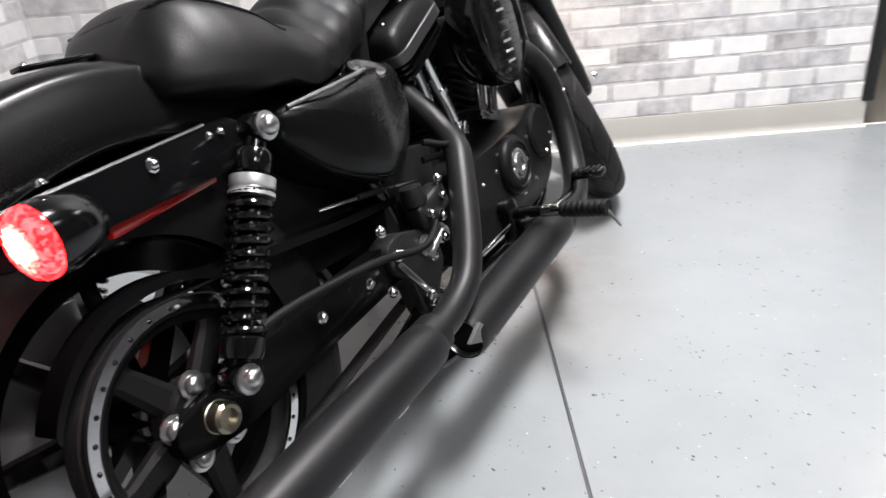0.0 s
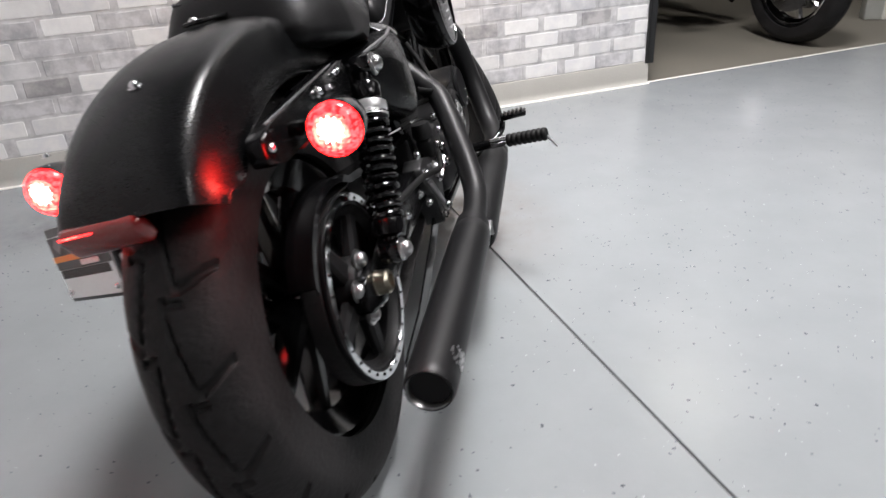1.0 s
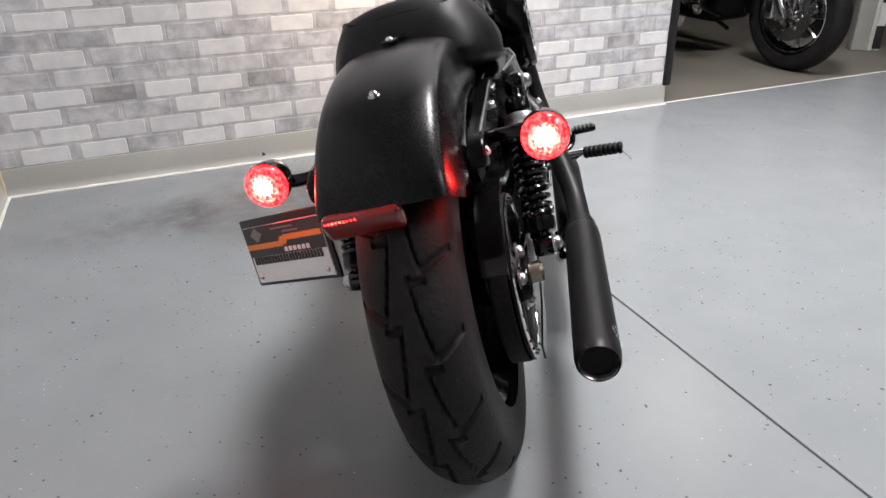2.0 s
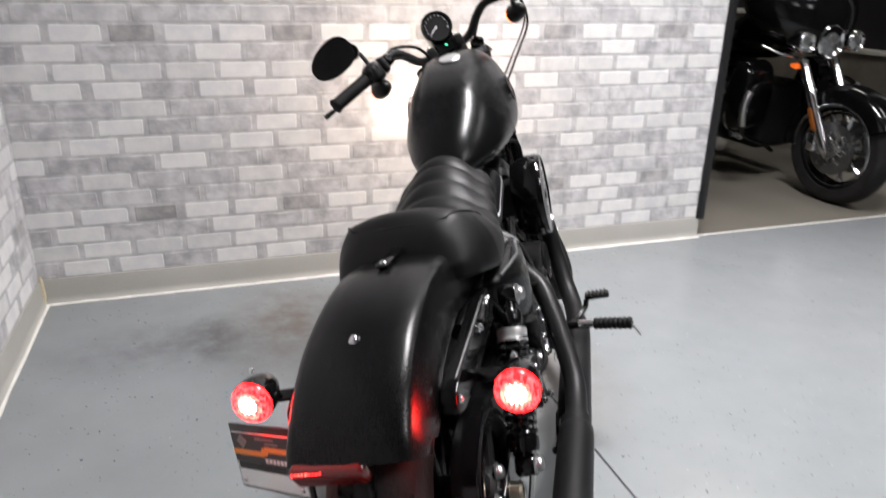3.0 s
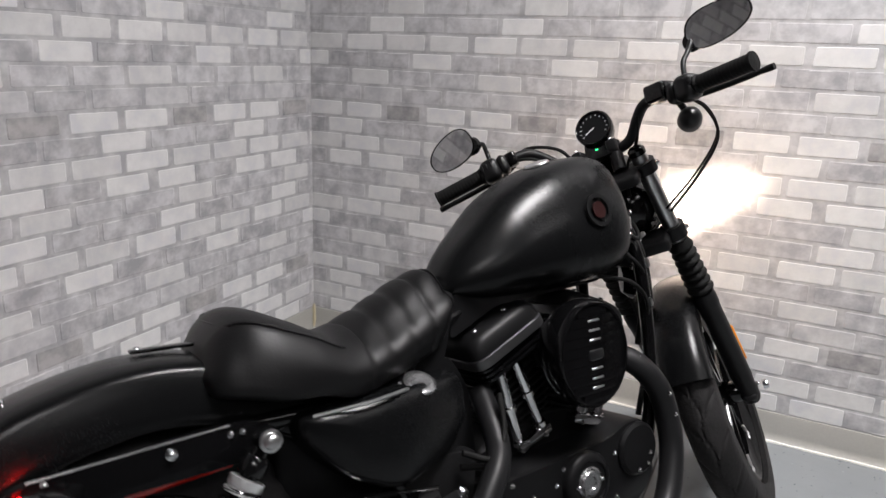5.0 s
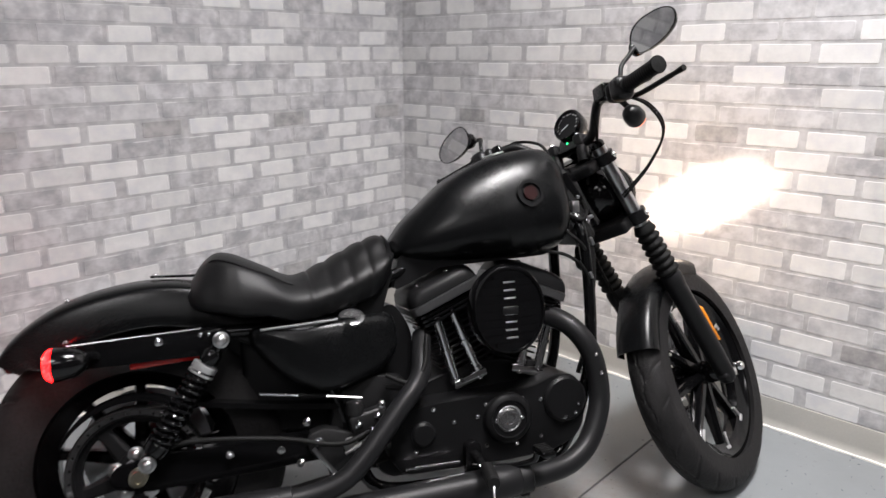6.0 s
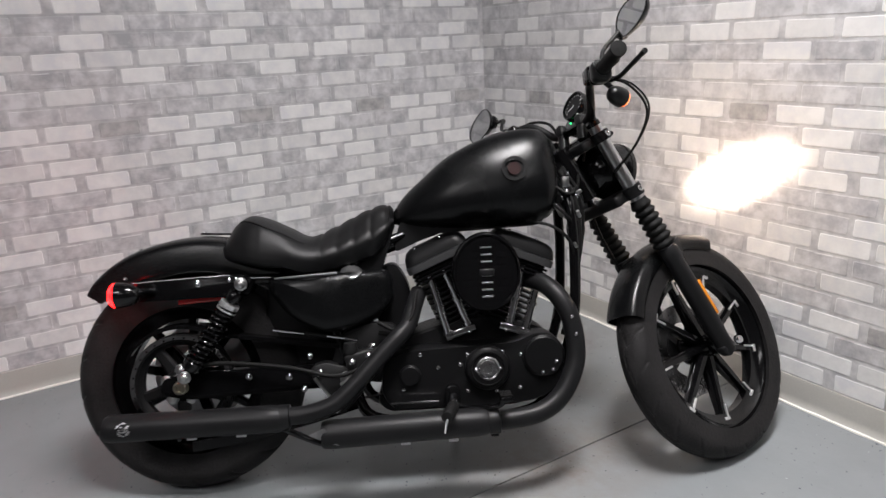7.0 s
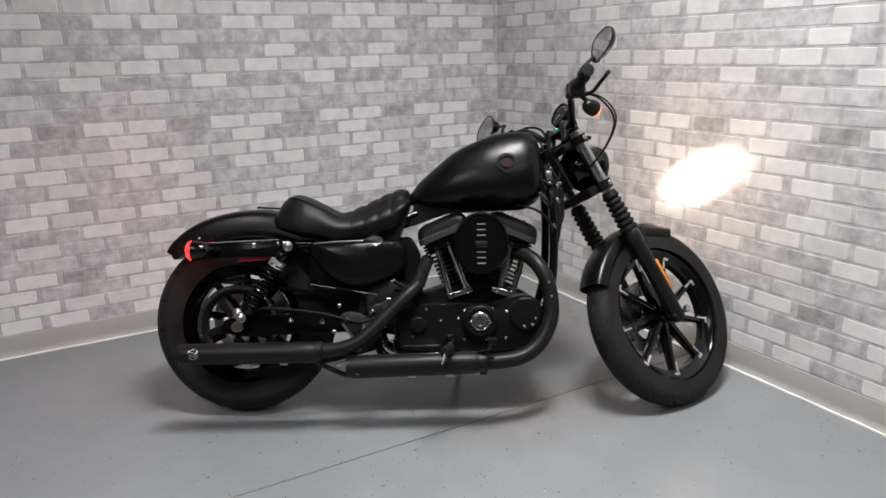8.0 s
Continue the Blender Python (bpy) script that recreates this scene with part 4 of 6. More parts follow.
slab(bm, [(0.262, 0.606), (0.575, 0.600), (0.578, 0.535), (0.520, 0.468), (0.405, 0.446), (0.262, 0.560)], 0.09, 0.15, 0.016, 0.045, 6)
part("side_cover", bm, DENIM, bike)

# engine
bm = bm_new()
slab(bm, [(0.53, 0.22), (0.56, 0.192), (0.96, 0.192), (1.06, 0.25), (1.07, 0.38), (0.98, 0.44), (0.84, 0.465), (0.68, 0.43), (0.57, 0.39)], 0.13, -0.045, 0.015, 0.05, 6)
part("crankcase", bm, WRINKLE, bike, "black v-twin crankcase")
bm = bm_new()
slab(bm, [(0.545, 0.290), (0.575, 0.236), (0.870, 0.232), (0.985, 0.240), (1.050, 0.275), (1.072, 0.375), (1.035, 0.425), (0.985, 0.430), (0.930, 0.408), (0.840, 0.404), (0.765, 0.402), (0.63, 0.398), (0.560, 0.380)], -0.03, -0.135, 0.010, 0.035, 6)
cover = part("cam_cover", bm, COVER, bike, "satin black cam cover", Matrix.Translation((0, 0, -0.013)))
bm = bm_new()
lathe(bm, [(0.0, 0.0), (0.062, 0.0), (0.062, 0.010), (0.056, 0.018), (0.046, 0.021), (0.044, 0.017), (0.0, 0.017)], (0.846, -0.134, 0.340), (0, -1, 0), 48)
part("cover_boss", bm, COVER, cover)
bm = bm_new()
lathe(bm, [(0.0, 0.0), (0.058, 0.0), (0.058, 0.006), (0.051, 0.012), (0.0, 0.012)], (1.005, -0.134, 0.365), (0, -1, 0), 40)
part("cover_boss", bm, COVER, cover)
bm = bm_new()
lathe(bm, [(0.0, 0.0), (0.030, 0.0), (0.030, 0.008), (0.024, 0.014), (0.0, 0.016)], (0.63, -0.134, 0.330), (0, -1, 0), 32)
part("cover_boss", bm, COVER, cover)
bm = bm_new()
lathe(bm, [(0.0, 0.015), (0.033, 0.015), (0.033, 0.018), (0.029, 0.0205), (0.026, 0.0190), (0.023, 0.0225), (0.014, 0.0225), (0.012, 0.0195), (0.0, 0.0195)], (0.846, -0.134, 0.340), (0, -1, 0), 48)
part("timer_cover", bm, GUN, cover, "round bright metal timer cover")
bolts(cover, SMALL_BOLT, [(0.813, -0.152, 0.340), (0.879, -0.152, 0.340)])
bolts(cover, SMALL_BOLT, [(0.793, -0.134, 0.379), (0.890, -0.134, 0.382), (0.940, -0.134, 0.372), (0.709, -0.134, 0.347), (0.771, -0.134, 0.352), (0.789, -0.134, 0.277), (0.935, -0.134, 0.279), (0.869, -0.134, 0.272),
                          (1.039, -0.145, 0.349), (1.000, -0.145, 0.320), (1.029, -0.145, 0.327), (0.990, -0.134, 0.414), (0.61, -0.134, 0.29), (0.66, -0.134, 0.385)])
bm = bm_new()
slab(bm, [(0.45, 0.26), (0.60, 0.24), (0.95, 0.24), (1.04, 0.30), (1.03, 0.40), (0.93, 0.44), (0.62, 0.41), (0.46, 0.37)], 0.10, 0.19, 0.018, 0.05, 6)
part("primary_cover", bm, GLOSS, bike)

CR = V(0.845, 0, 0.350)
for k, tilt in enumerate((-22.5, 22.5)):
    mr = Matrix.Translation(CR) @ Matrix.Rotation(radians(tilt), 4, "Y")
    m = Matrix.Translation((0, 0.030, 0)) @ mr
    bm = bm_new()
    lathe(bm, [(0.0, 0.06), (0.058, 0.06), (0.058, 0.27), (0.0, 0.27)], (0, 0, 0), (0, 0, 1), 32)
    cyl = part("cylinder", bm, WRINKLE, bike, "black finned cylinder", m)
    for i in range(11):
        bm = bm_new()
        z = 0.098 + 0.0155 * i
        w = 0.072 + 0.010 * min(1, i / 3)
        pts = rounded([(-w, -w), (w, -w), (w, w), (-w, w)], 0.035, 5)
        loft(bm, [[V(p.x * f, p.y * f, zz) for p in pts] for zz, f in ((z, 0.99), (z + 0.001, 1), (z + 0.0045, 1), (z + 0.0055, 0.99))])
        part("fin", bm, WRINKLE, cyl)
    for i in range(1, 11):
        bm = bm_new()
        z = 0.098 + 0.0155 * i + 0.001
        w = 0.072 + 0.010 * min(1, i / 3) + 0.0006
        pts = rounded([(-w, -w), (w, -w), (w, w), (-w, w)], 0.035, 5)
        lo, hi = [V(p.x, p.y, z) for p in pts], [V(p.x, p.y, z + 0.0035) for p in pts]
        loft(bm, [lo, hi, [V(v.x * 0.97, v.y * 0.97, v.z) for v in hi], [V(v.x * 0.97, v.y * 0.97, v.z) for v in lo]], loop=True)
        part("fin_edge", bm, COVER, cyl)
    # rocker box: head, bright flange that wraps the corners, rounded lid
    bm = bm_new()
    loft(bm, [plan_ring(0.094, -0.092, 0.11, 0.034, z, o) for z, o in ((0.320, 0.002), (0.330, 0.0), (0.343, -0.004), (0.354, -0.012), (0.361, -0.026), (0.364, -0.048))])
    rocker = part("rocker_box", bm, COVER, bike, "satin black rocker box", mr, 50)
    bm = bm_new()
    loft(bm, [plan_ring(0.094, -0.092, 0.11, 0.034, z, o) for z, o in ((0.297, 0.001), (0.298, 0.004), (0.317, 0.004), (0.319, 0.001))])
    part("rocker_base", bm, BAND, rocker, "grey metal rocker flange", angle=30)
    for k, z in enumerate((0.262, 0.273, 0.284)):
        bm = bm_new()
        loft(bm, [plan_ring(0.090, -0.086, 0.11, 0.034, zz, o) for zz, o in ((z, 0.0), (z + 0.001, 0.002), (z + 0.006, 0.002), (z + 0.007, 0.0))])
        part("head_fin", bm, GLOSS, rocker, angle=30)
    bm = bm_new()
    loft(bm, [plan_ring(0.082, -0.078, 0.11, 0.030, zz, 0.0) for zz in (0.258, 0.298)])
    part("cylinder_head", bm, WRINKLE, rocker)
    bolts(rocker, CHROME_BOLT, [(-0.052, -0.058, 0.357), (0.030, -0.060, 0.358), (-0.052, 0.05, 0.357), (0.052, 0.05, 0.357)], (0, 0, 1))
# pushrod tubes and lifter blocks
for a, b in (((0.745, 0.411), (0.700, 0.585)), ((0.804, 0.436), (0.740, 0.604)), ((0.922, 0.436), (0.966, 0.604)), ((0.967, 0.411), (1.015, 0.580))):
    p, q = V(a[0], -0.058, a[1]), V(b[0], -0.068, b[1])
    bm = bm_new()
    tube(bm, [p, q], 0.0120, 16)
    rod = part("pushrod_tube", bm, CHROME, bike, "chrome pushrod tube")
    d = (q - p).normalized()
    for f in (0.02, 0.45):
        bm = bm_new()
        lathe(bm, [(0.0, 0), (0.0160, 0), (0.0160, 0.010), (0.0, 0.010)], p + d * f * (q - p).length, d, 16)
        part("collar", bm, CHROME, rod)
for c, tl in ((V(0.780, -0.058, 0.420), -0.32), (V(0.936, -0.058, 0.420), 0.32)):
    bm = bm_new()
    block(bm, c, (0.092, 0.036, 0.022), Matrix.Rotation(tl, 4, "Y"), 0.005)
    lb = part("lifter_block", bm, CHROME, bike, "chrome lifter block")
    bolts(lb, SMALL_BOLT, [c + V(-0.025, -0.018, 0), c + V(0.025, -0.018, 0)])
# air cleaner: oval cover with louvres
AC = V(0.851, -0.133, 0.597)
SQ = (1.0, 1.15)
bm = bm_new()
lathe(bm, [(0.0, -0.02), (0.080, -0.02), (0.090, 0.0), (0.0945, 0.02), (0.0945, 0.044), (0.093, 0.054), (0.089, 0.060), (0.085, 0.060), (0.083, 0.054), (0.0, 0.052)], AC, (0, -1, 0), 72, squash=SQ)
air = part("air_cleaner", bm, GLOSS, bike, "gloss black oval air cleaner with a louvred face", angle=50)
for i in range(10):
    z = -0.0855 + 0.019 * i
    half = 0.083 * math.sqrt(max(0.04, 1 - (z / 0.0965) ** 2))
    bm = bm_new()
    rows = []
    for f in np.linspace(-1, 1, 13):
        x = half * f
        y = -0.051 - 0.006 * (1 - (x / 0.085) ** 2) * (1 - 0.35 * (z / 0.1) ** 2)
        rows.append([AC + V(x, y + 0.006, z - 0.0097), AC + V(x, y - 0.0030, z - 0.0093), AC + V(x, y - 0.0033, z - 0.004), AC + V(x, y - 0.0031, z + 0.004), AC + V(x, y - 0.0028, z + 0.0090), AC + V(x, y + 0.006, z + 0.0094)])
    loft(bm, rows)
    slat = part("louvre", bm, GLOSS, air, angle=60)
    # bright strips put the lamp's reflection onto the middle of most louvres
    if 0 < i < 9 and i != 5:
        y = -0.051 - 0.006 * (1 - 0.35 * (z / 0.1) ** 2) - 0.0033
        bm = bm_new()
        block(bm, AC + V(0, y, z + 0.0010), (0.030, 0.0012, 0.0042), bev=0.0005, seg=1)
        part("louvre_glint", bm, MACHINED, slat, "short bright strip for the light reflected in the louvre")
bm = bm_new()
slab(bm, [(AC.x - 0.020, AC.z - 0.010), (AC.x + 0.020, AC.z - 0.010), (AC.x + 0.020, AC.z + 0.010), (AC.x - 0.020, AC.z + 0.010)], AC.y - 0.055, AC.y - 0.0625, 0.003, 0.006)
part("badge", bm, PLASTIC, air)
bm = bm_new()
block(bm, (0.86, -0.07, 0.60), (0.10, 0.12, 0.09), bev=0.02, seg=3)
part("throttle_body", bm, CAST, bike)

# exhausts: two shielded pipes into staggered mufflers
def exhaust(pipe, ends, rp, rm):
    bm = bm_new()
    tube(bm, spline(pipe, 8), rp, 20)
    ex = part("exhaust_pipe", bm, SATIN, bike, "satin black exhaust pipe with heat shield")
    a, b = (Vector(p) for p in ends)
    d = (b - a).normalized()
    L = (b - a).length
    bm = bm_new()
    lathe(bm, [(rm * 0.80, 0.004), (rm * 0.90, 0.0), (rm * 0.97, 0.006), (rm, 0.02), (rm, L - 0.05), (rm * 0.96, L - 0.02), (rp * 1.1, L), (rp * 0.8, L), (rm * 0.70, L - 0.06), (rm * 0.74, 0.09), (rm * 0.78, 0.012)], a, d, 40, loop=True)
    mu = part("muffler", bm, SATIN, ex, "satin black muffler")
    # added dark insert gives the muffler mouth its deep shade
    bm = bm_new()
    lathe(bm, [(rm * 0.785, 0.010), (rm * 0.775, 0.014), (rm * 0.70, 0.07), (rm * 0.3, 0.075), (rm * 0.3, 0.16), (0.0, 0.16), (0.0, 0.17), (rm * 0.74, 0.17), (rm * 0.785, 0.02)], a, d, 32)
    part("mouth_shade", bm, COVER, mu, "dark insert for the shade in the muffler mouth")
    bm = bm_new()
    lathe(bm, [(rm * 0.805, 0.0030), (rm * 0.845, 0.0010), (rm * 0.850, 0.0022), (rm * 0.800, 0.0060), (rm * 0.775, 0.0140), (rm * 0.770, 0.0120)], a, d, 40, loop=True)
    part("mouth_ring", bm, ZINC, mu, "bright worn inner lip")
    return ex, mu, a, d, L


E1 = exhaust([(0.285, -0.226, 0.247), (0.36, -0.226, 0.252), (0.425, -0.224, 0.272), (0.475, -0.214, 0.310), (0.520, -0.200, 0.353), (0.568, -0.183, 0.400), (0.606, -0.166, 0.434), (0.632, -0.138, 0.460), (0.648, -0.100, 0.500), (0.665, -0.05, 0.540)],
             [(-0.168, -0.220, 0.241), (0.302, -0.227, 0.244)], 0.0235, 0.0360)
E2 = exhaust([(0.83, -0.208, 0.197), (0.90, -0.206, 0.199), (0.985, -0.196, 0.213), (1.050, -0.178, 0.260), (1.090, -0.160, 0.348), (1.083, -0.150, 0.450), (1.056, -0.130, 0.512), (1.025, -0.095, 0.546), (0.99, -0.05, 0.560)],
             [(0.390, -0.210, 0.188), (0.846, -0.208, 0.198)], 0.0265, 0.0385)
bm = bm_new()
stamp = random.Random(5)
for k in range(60):
    ang, dx = stamp.uniform(-0.35, 0.65), stamp.uniform(-0.018, 0.018)
    if (abs(ang - 0.15) / 0.5) ** 2 + (abs(dx) / 0.018) ** 2 > 1:
        continue
    block(bm, (-0.112 + dx, -0.221 - 0.0362 * math.cos(ang), 0.2415 + 0.0362 * math.sin(ang)), (stamp.uniform(0.003, 0.007), 0.0010, stamp.uniform(0.0015, 0.003)), Matrix.Rotation(-ang, 4, "X"), 0)
part("muffler_badge", bm, MACHINED, E1[1], "small bright maker's stamp")
for (x, yy, zz, r), ex in (((0.850, -0.208, 0.198, 0.035), E2[0]), ((0.296, -0.226, 0.248, 0.031), E1[0])):
    bm = bm_new()
    lathe(bm, [(r * 0.9, -0.016), (r, -0.014), (r, 0.014), (r * 0.9, 0.016)], (x, yy, zz), (1, 0, 0.03), 32)
    block(bm, (x, yy + 0.0, zz - r), (0.022, 0.018, 0.014), bev=0.003)
    part("clamp", bm, SATIN, ex)
bm = bm_new()
tube(bm, spline([(0.475, -0.17, 0.165), (0.40, -0.17, 0.150), (0.33, -0.17, 0.175), (0.27, -0.18, 0.21)]), 0.009, 10)
part("muffler_bracket", bm, GLOSS, bike)
bm = bm_new()
slab(bm, [(0.356, 0.199), (0.399, 0.214), (0.418, 0.192), (0.437, 0.165), (0.395, 0.181)], -0.238, -0.2445, 0.002, 0.004)
part("shield_tip", bm, GREYMETAL, E2[1], "bright cut edge")
bolts(E1[1], BLACK_BOLT, [(0.02, -0.223, 0.207), (0.18, -0.226, 0.208)], (0, 0, -1))
for x, y, z in ((0.054, -0.232, 0.2065), (0.183, -0.234, 0.2075), (0.61, -0.222, 0.156), (0.738, -0.222, 0.157)):
    bm = bm_new()
    block(bm, (x, y, z), (0.026, 0.004, 0.009), bev=0.001)
    part("clamp_screw", bm, MACHINED, bike)

# foot controls on the right
bm = bm_new()
slab(bm, [(0.725, 0.20), (0.765, 0.20), (0.765, 0.282), (0.745, 0.292), (0.725, 0.282)], -0.14, -0.165, 0.004, 0.010)
tube(bm, [(0.748, -0.15, 0.258), (0.740, -0.262, 0.258)], 0.011, 12)
peg_mount = part("footpeg_mount", bm, GLOSS, bike)
bm = bm_new()
tube(bm, [(0.742, -0.226, 0.258), (0.739, -0.268, 0.258)], 0.0125, 12)
part("clevis", bm, CHROME, peg_mount)
bm = bm_new()
pts, rad = [], []
for i in range(25):
    f = i / 24
    pts.append(V(0.739 - 0.020 * f, -0.266 - 0.096 * f, 0.258))
    rad.append(0.0145 + (0.0015 if i % 3 else -0.001))
tube(bm, pts, rad, 16)
part("footpeg", bm, GRIP, peg_mount, "ribbed black rubber footpeg")
bm = bm_new()
tube(bm, [(0.720, -0.358, 0.254), (0.715, -0.370, 0.240), (0.711, -0.380, 0.224)], [0.0035, 0.003, 0.002], 8)
part("peg_feeler", bm, ZINC, peg_mount)
bm = bm_new()
tube(bm, spline([(0.74, -0.165, 0.235), (0.81, -0.20, 0.230), (0.864, -0.237, 0.246), (0.872, -0.247, 0.270)]), 0.0075, 10)
block(bm, (0.876, -0.277, 0.278), (0.032, 0.066, 0.014), bev=0.004)
pedal = part("brake_pedal", bm, GLOSS, bike, "black brake pedal")
bm = bm_new()
for k in range(5):
    block(bm, (0.876, -0.255 - 0.011 * k, 0.2865), (0.030, 0.006, 0.005), bev=0.0015)
part("pedal_pad", bm, GRIP, pedal)
bm = bm_new()
tube(bm, [(0.575, -0.17, 0.251), (0.705, -0.17, 0.248)], 0.0042, 8)
part("brake_rod", bm, CHROME, bike, "thin bright brake rod")
for a, b in (((0.262, 0.466), (0.352, 0.450)), ((0.402, 0.442), (0.490, 0.426))):
    bm = bm_new()
    tube(bm, [(a[0], -0.142, a[1]), (b[0], -0.142, b[1])], 0.0030, 8)
    part("breather_line", bm, CHROME, bike, "thin bright line")
bm = bm_new()
tube(bm, [(0.346, -0.142, 0.451), (0.408, -0.142, 0.441)], 0.0050, 10)
part("breather_sleeve", bm, GRIP, bike)
bolts(bike, CHROME_BOLT, [(0.191, -0.149, 0.342), (0.386, -0.149, 0.343), (0.469, -0.149, 0.300), (0.30, -0.149, 0.335)])
bm = bm_new()
slab(bm, [(0.545, 0.36), (0.645, 0.40), (0.640, 0.56), (0.600, 0.63), (0.545, 0.61)], -0.045, 0.075, 0.012, 0.03)
part("engine_mount", bm, COVER, bike)
bm = bm_new()
slab(bm, [(0.60, 0.655), (0.72, 0.705), (1.02, 0.715), (1.05, 0.745), (0.62, 0.745)], -0.055, 0.055, 0.008, 0.02)
part("wiring_tray", bm, PLASTIC, bike)
bm = bm_new()
slab(bm, [(0.20, 0.36), (0.46, 0.34), (0.50, 0.46), (0.40, 0.60), (0.24, 0.62), (0.18, 0.55)], -0.04, 0.09, 0.012, 0.03)
part("inner_fender", bm, PLASTIC, bike)
bm = bm_new()
slab(bm, [(0.18, 0.600), (0.56, 0.600), (0.600, 0.715), (0.56, 0.720), (0.48, 0.655), (0.18, 0.650)], -0.078, 0.078, 0.010, 0.02)
part("seat_pan", bm, COVER, bike)
# clutter between wheel and engine: brake cylinder, pivot, hoses
bm = bm_new()
block(bm, (0.50, -0.145, 0.375), (0.09, 0.035, 0.045), Matrix.Rotation(-0.2, 4, "Y"), 0.008, 3)
lathe(bm, [(0.0, 0), (0.020, 0), (0.022, 0.008), (0.018, 0.03), (0.0, 0.032)], (0.47, -0.145, 0.39), (0, 0, 1), 24)
mc = part("rear_brake_cylinder", bm, CAST, bike)
bolts(mc, CHROME_BOLT, [(0.475, -0.165, 0.37), (0.52, -0.165, 0.385), (0.505, -0.165, 0.355)])
bolts(bike, BIG_BOLT, [(0.505, -0.150, 0.325), (0.455, -0.150, 0.325), (0.466, -0.130, 0.303)])
bolts(bike, CHROME_BOLT, [(0.380, -0.150, 0.341), (0.483, -0.172, 0.326), (0.428, -0.150, 0.235), (0.407, -0.168, 0.262), (0.36, -0.150, 0.39), (0.53, -0.160, 0.41), (0.34, -0.150, 0.30)], (-0.4, -1, 0.2))
bm = bm_new()
slab(bm, [(0.36, 0.36), (0.40, 0.37), (0.50, 0.34), (0.50, 0.28), (0.44, 0.22), (0.41, 0.22), (0.40, 0.29), (0.36, 0.32)], -0.11, -0.148, 0.006, 0.014)
part("linkage_bracket", bm, CAST, bike, "dark bracket with bright bolts")
for a, b in (((0.37, -0.158, 0.33), (0.43, -0.158, 0.245)), ((0.44, -0.162, 0.31), (0.49, -0.168, 0.335))):
    bm = bm_new()
    tube(bm, [a, b], 0.005, 8)
    part("link_rod", bm, ZINC, bike, "short bright link rod")
bm = bm_new()
slab(bm, [(0.40, 0.32), (0.57, 0.30), (0.60, 0.46), (0.52, 0.47), (0.44, 0.44)], -0.09, -0.118, 0.006, 0.02)
part("sprocket_cover", bm, WRINKLE, bike)
for pts in ([(0.52, -0.15, 0.36), (0.43, -0.17, 0.335), (0.30, -0.165, 0.365), (0.12, -0.155, 0.385), (0.04, -0.15, 0.37)], [(0.55, -0.14, 0.47), (0.60, -0.16, 0.45), (0.64, -0.15, 0.48), (0.66, -0.12, 0.55)], [(0.55, -0.13, 0.44), (0.61, -0.15, 0.435), (0.655, -0.14, 0.46)]):
    bm = bm_new()
    tube(bm, spline(pts), 0.006, 10)
    part("hose", bm, GRIP, bike)
bm = bm_new()
rows = [V(0.168 * math.cos(a), -0.098, 0.323 + 0.168 * math.sin(a)) for a in np.linspace(radians(150), radians(60), 16)] + [V(0.30, -0.098, 0.432), V(0.46, -0.098, 0.412)]
loft(bm, [[p + V(0, y, 0) + V(0, 0, h) for y, h in ((-0.022, -0.012), (-0.022, 0.0), (0.018, 0.0), (0.018, -0.003), (-0.019, -0.003), (-0.019, -0.012))] for p in rows])
part("belt_guard", bm, GLOSS, bike, "black belt guard")
bm = bm_new()
rows = [V(0.02, -0.125, 0.150), V(0.15, -0.13, 0.168), (V(0.35, -0.13, 0.21)), V(0.48, -0.13, 0.245)]
loft(bm, [[p + V(0, y, h) for y, h in ((0, -0.014), (0, 0.014), (0.004, 0.014), (0.004, -0.014))] for p in rows])
part("lower_belt_guard", bm, GLOSS, bike)
# rear caliper and lines on the left
bm = bm_new()
block(bm, (0.11, 0.11, 0.36), (0.09, 0.05, 0.06), Matrix.Rotation(0.3, 4, "Y"), 0.012, 3)
part("rear_caliper", bm, CAST, bike)
# side stand, on the floor at the left
bm = bm_new()
fz = 0.33 * math.tan(radians(LEAN)) + 0.006
tube(bm, spline([(0.745, 0.11, 0.20), (0.76, 0.20, 0.165), (0.785, 0.33, fz)]), [0.013] * 7 + [0.011] * 6, 12)
block(bm, (0.79, 0.335, fz + 0.0005), (0.06, 0.035, 0.008), Matrix.Rotation(radians(LEAN), 4, "X"), 0.002)
part("side_stand", bm, GLOSS, bike)

# ---- front end, turned to the left ----
def front(name, bm, mat, label="", parent=None, angle=38):
    return part(name, bm, mat, parent or bike, label, None if parent else STEER, angle)


bm = bm_new()
lathe(bm, [(0.0, -0.07), (0.024, -0.07), (0.030, -0.062), (0.034, -0.03), (0.030, 0.0), (0.034, 0.03), (0.050, 0.045), (0.050, 0.055), (0.0, 0.06)], (0, 0, 0), (0, 1, 0), 36)
front_wheel = part("front_wheel", bm, GLOSS, bike, "black nine-spoke cast wheel turned to the left", TURN @ Matrix.Translation(FA + V(0.013, -0.013, 0.002)))
part("tyre", tyre_mesh("front_tyre", 0.331, 0.0505, 0.246, 560, 44, front_groove), None, front_wheel, "narrow black front tyre")
bm = bm_new()
rim(bm, 0.240, 0.036, 0.011)
part("rim", bm, GLOSS, front_wheel)
sp = spoke_mesh("front_spoke", 0.026, 0.226, 0.0135, 0.0095, 0.024, 0.013, GLOSS)
bm = bm_new()
block(bm, (0.2225, -0.0175, 0), (0.014, 0.010, 0.024), bev=0.002)
block(bm, (0.198, -0.0175, 0.007), (0.040, 0.006, 0.0055), bev=0.001)
tip = finish(bm, "spoke_tip", TIPS)
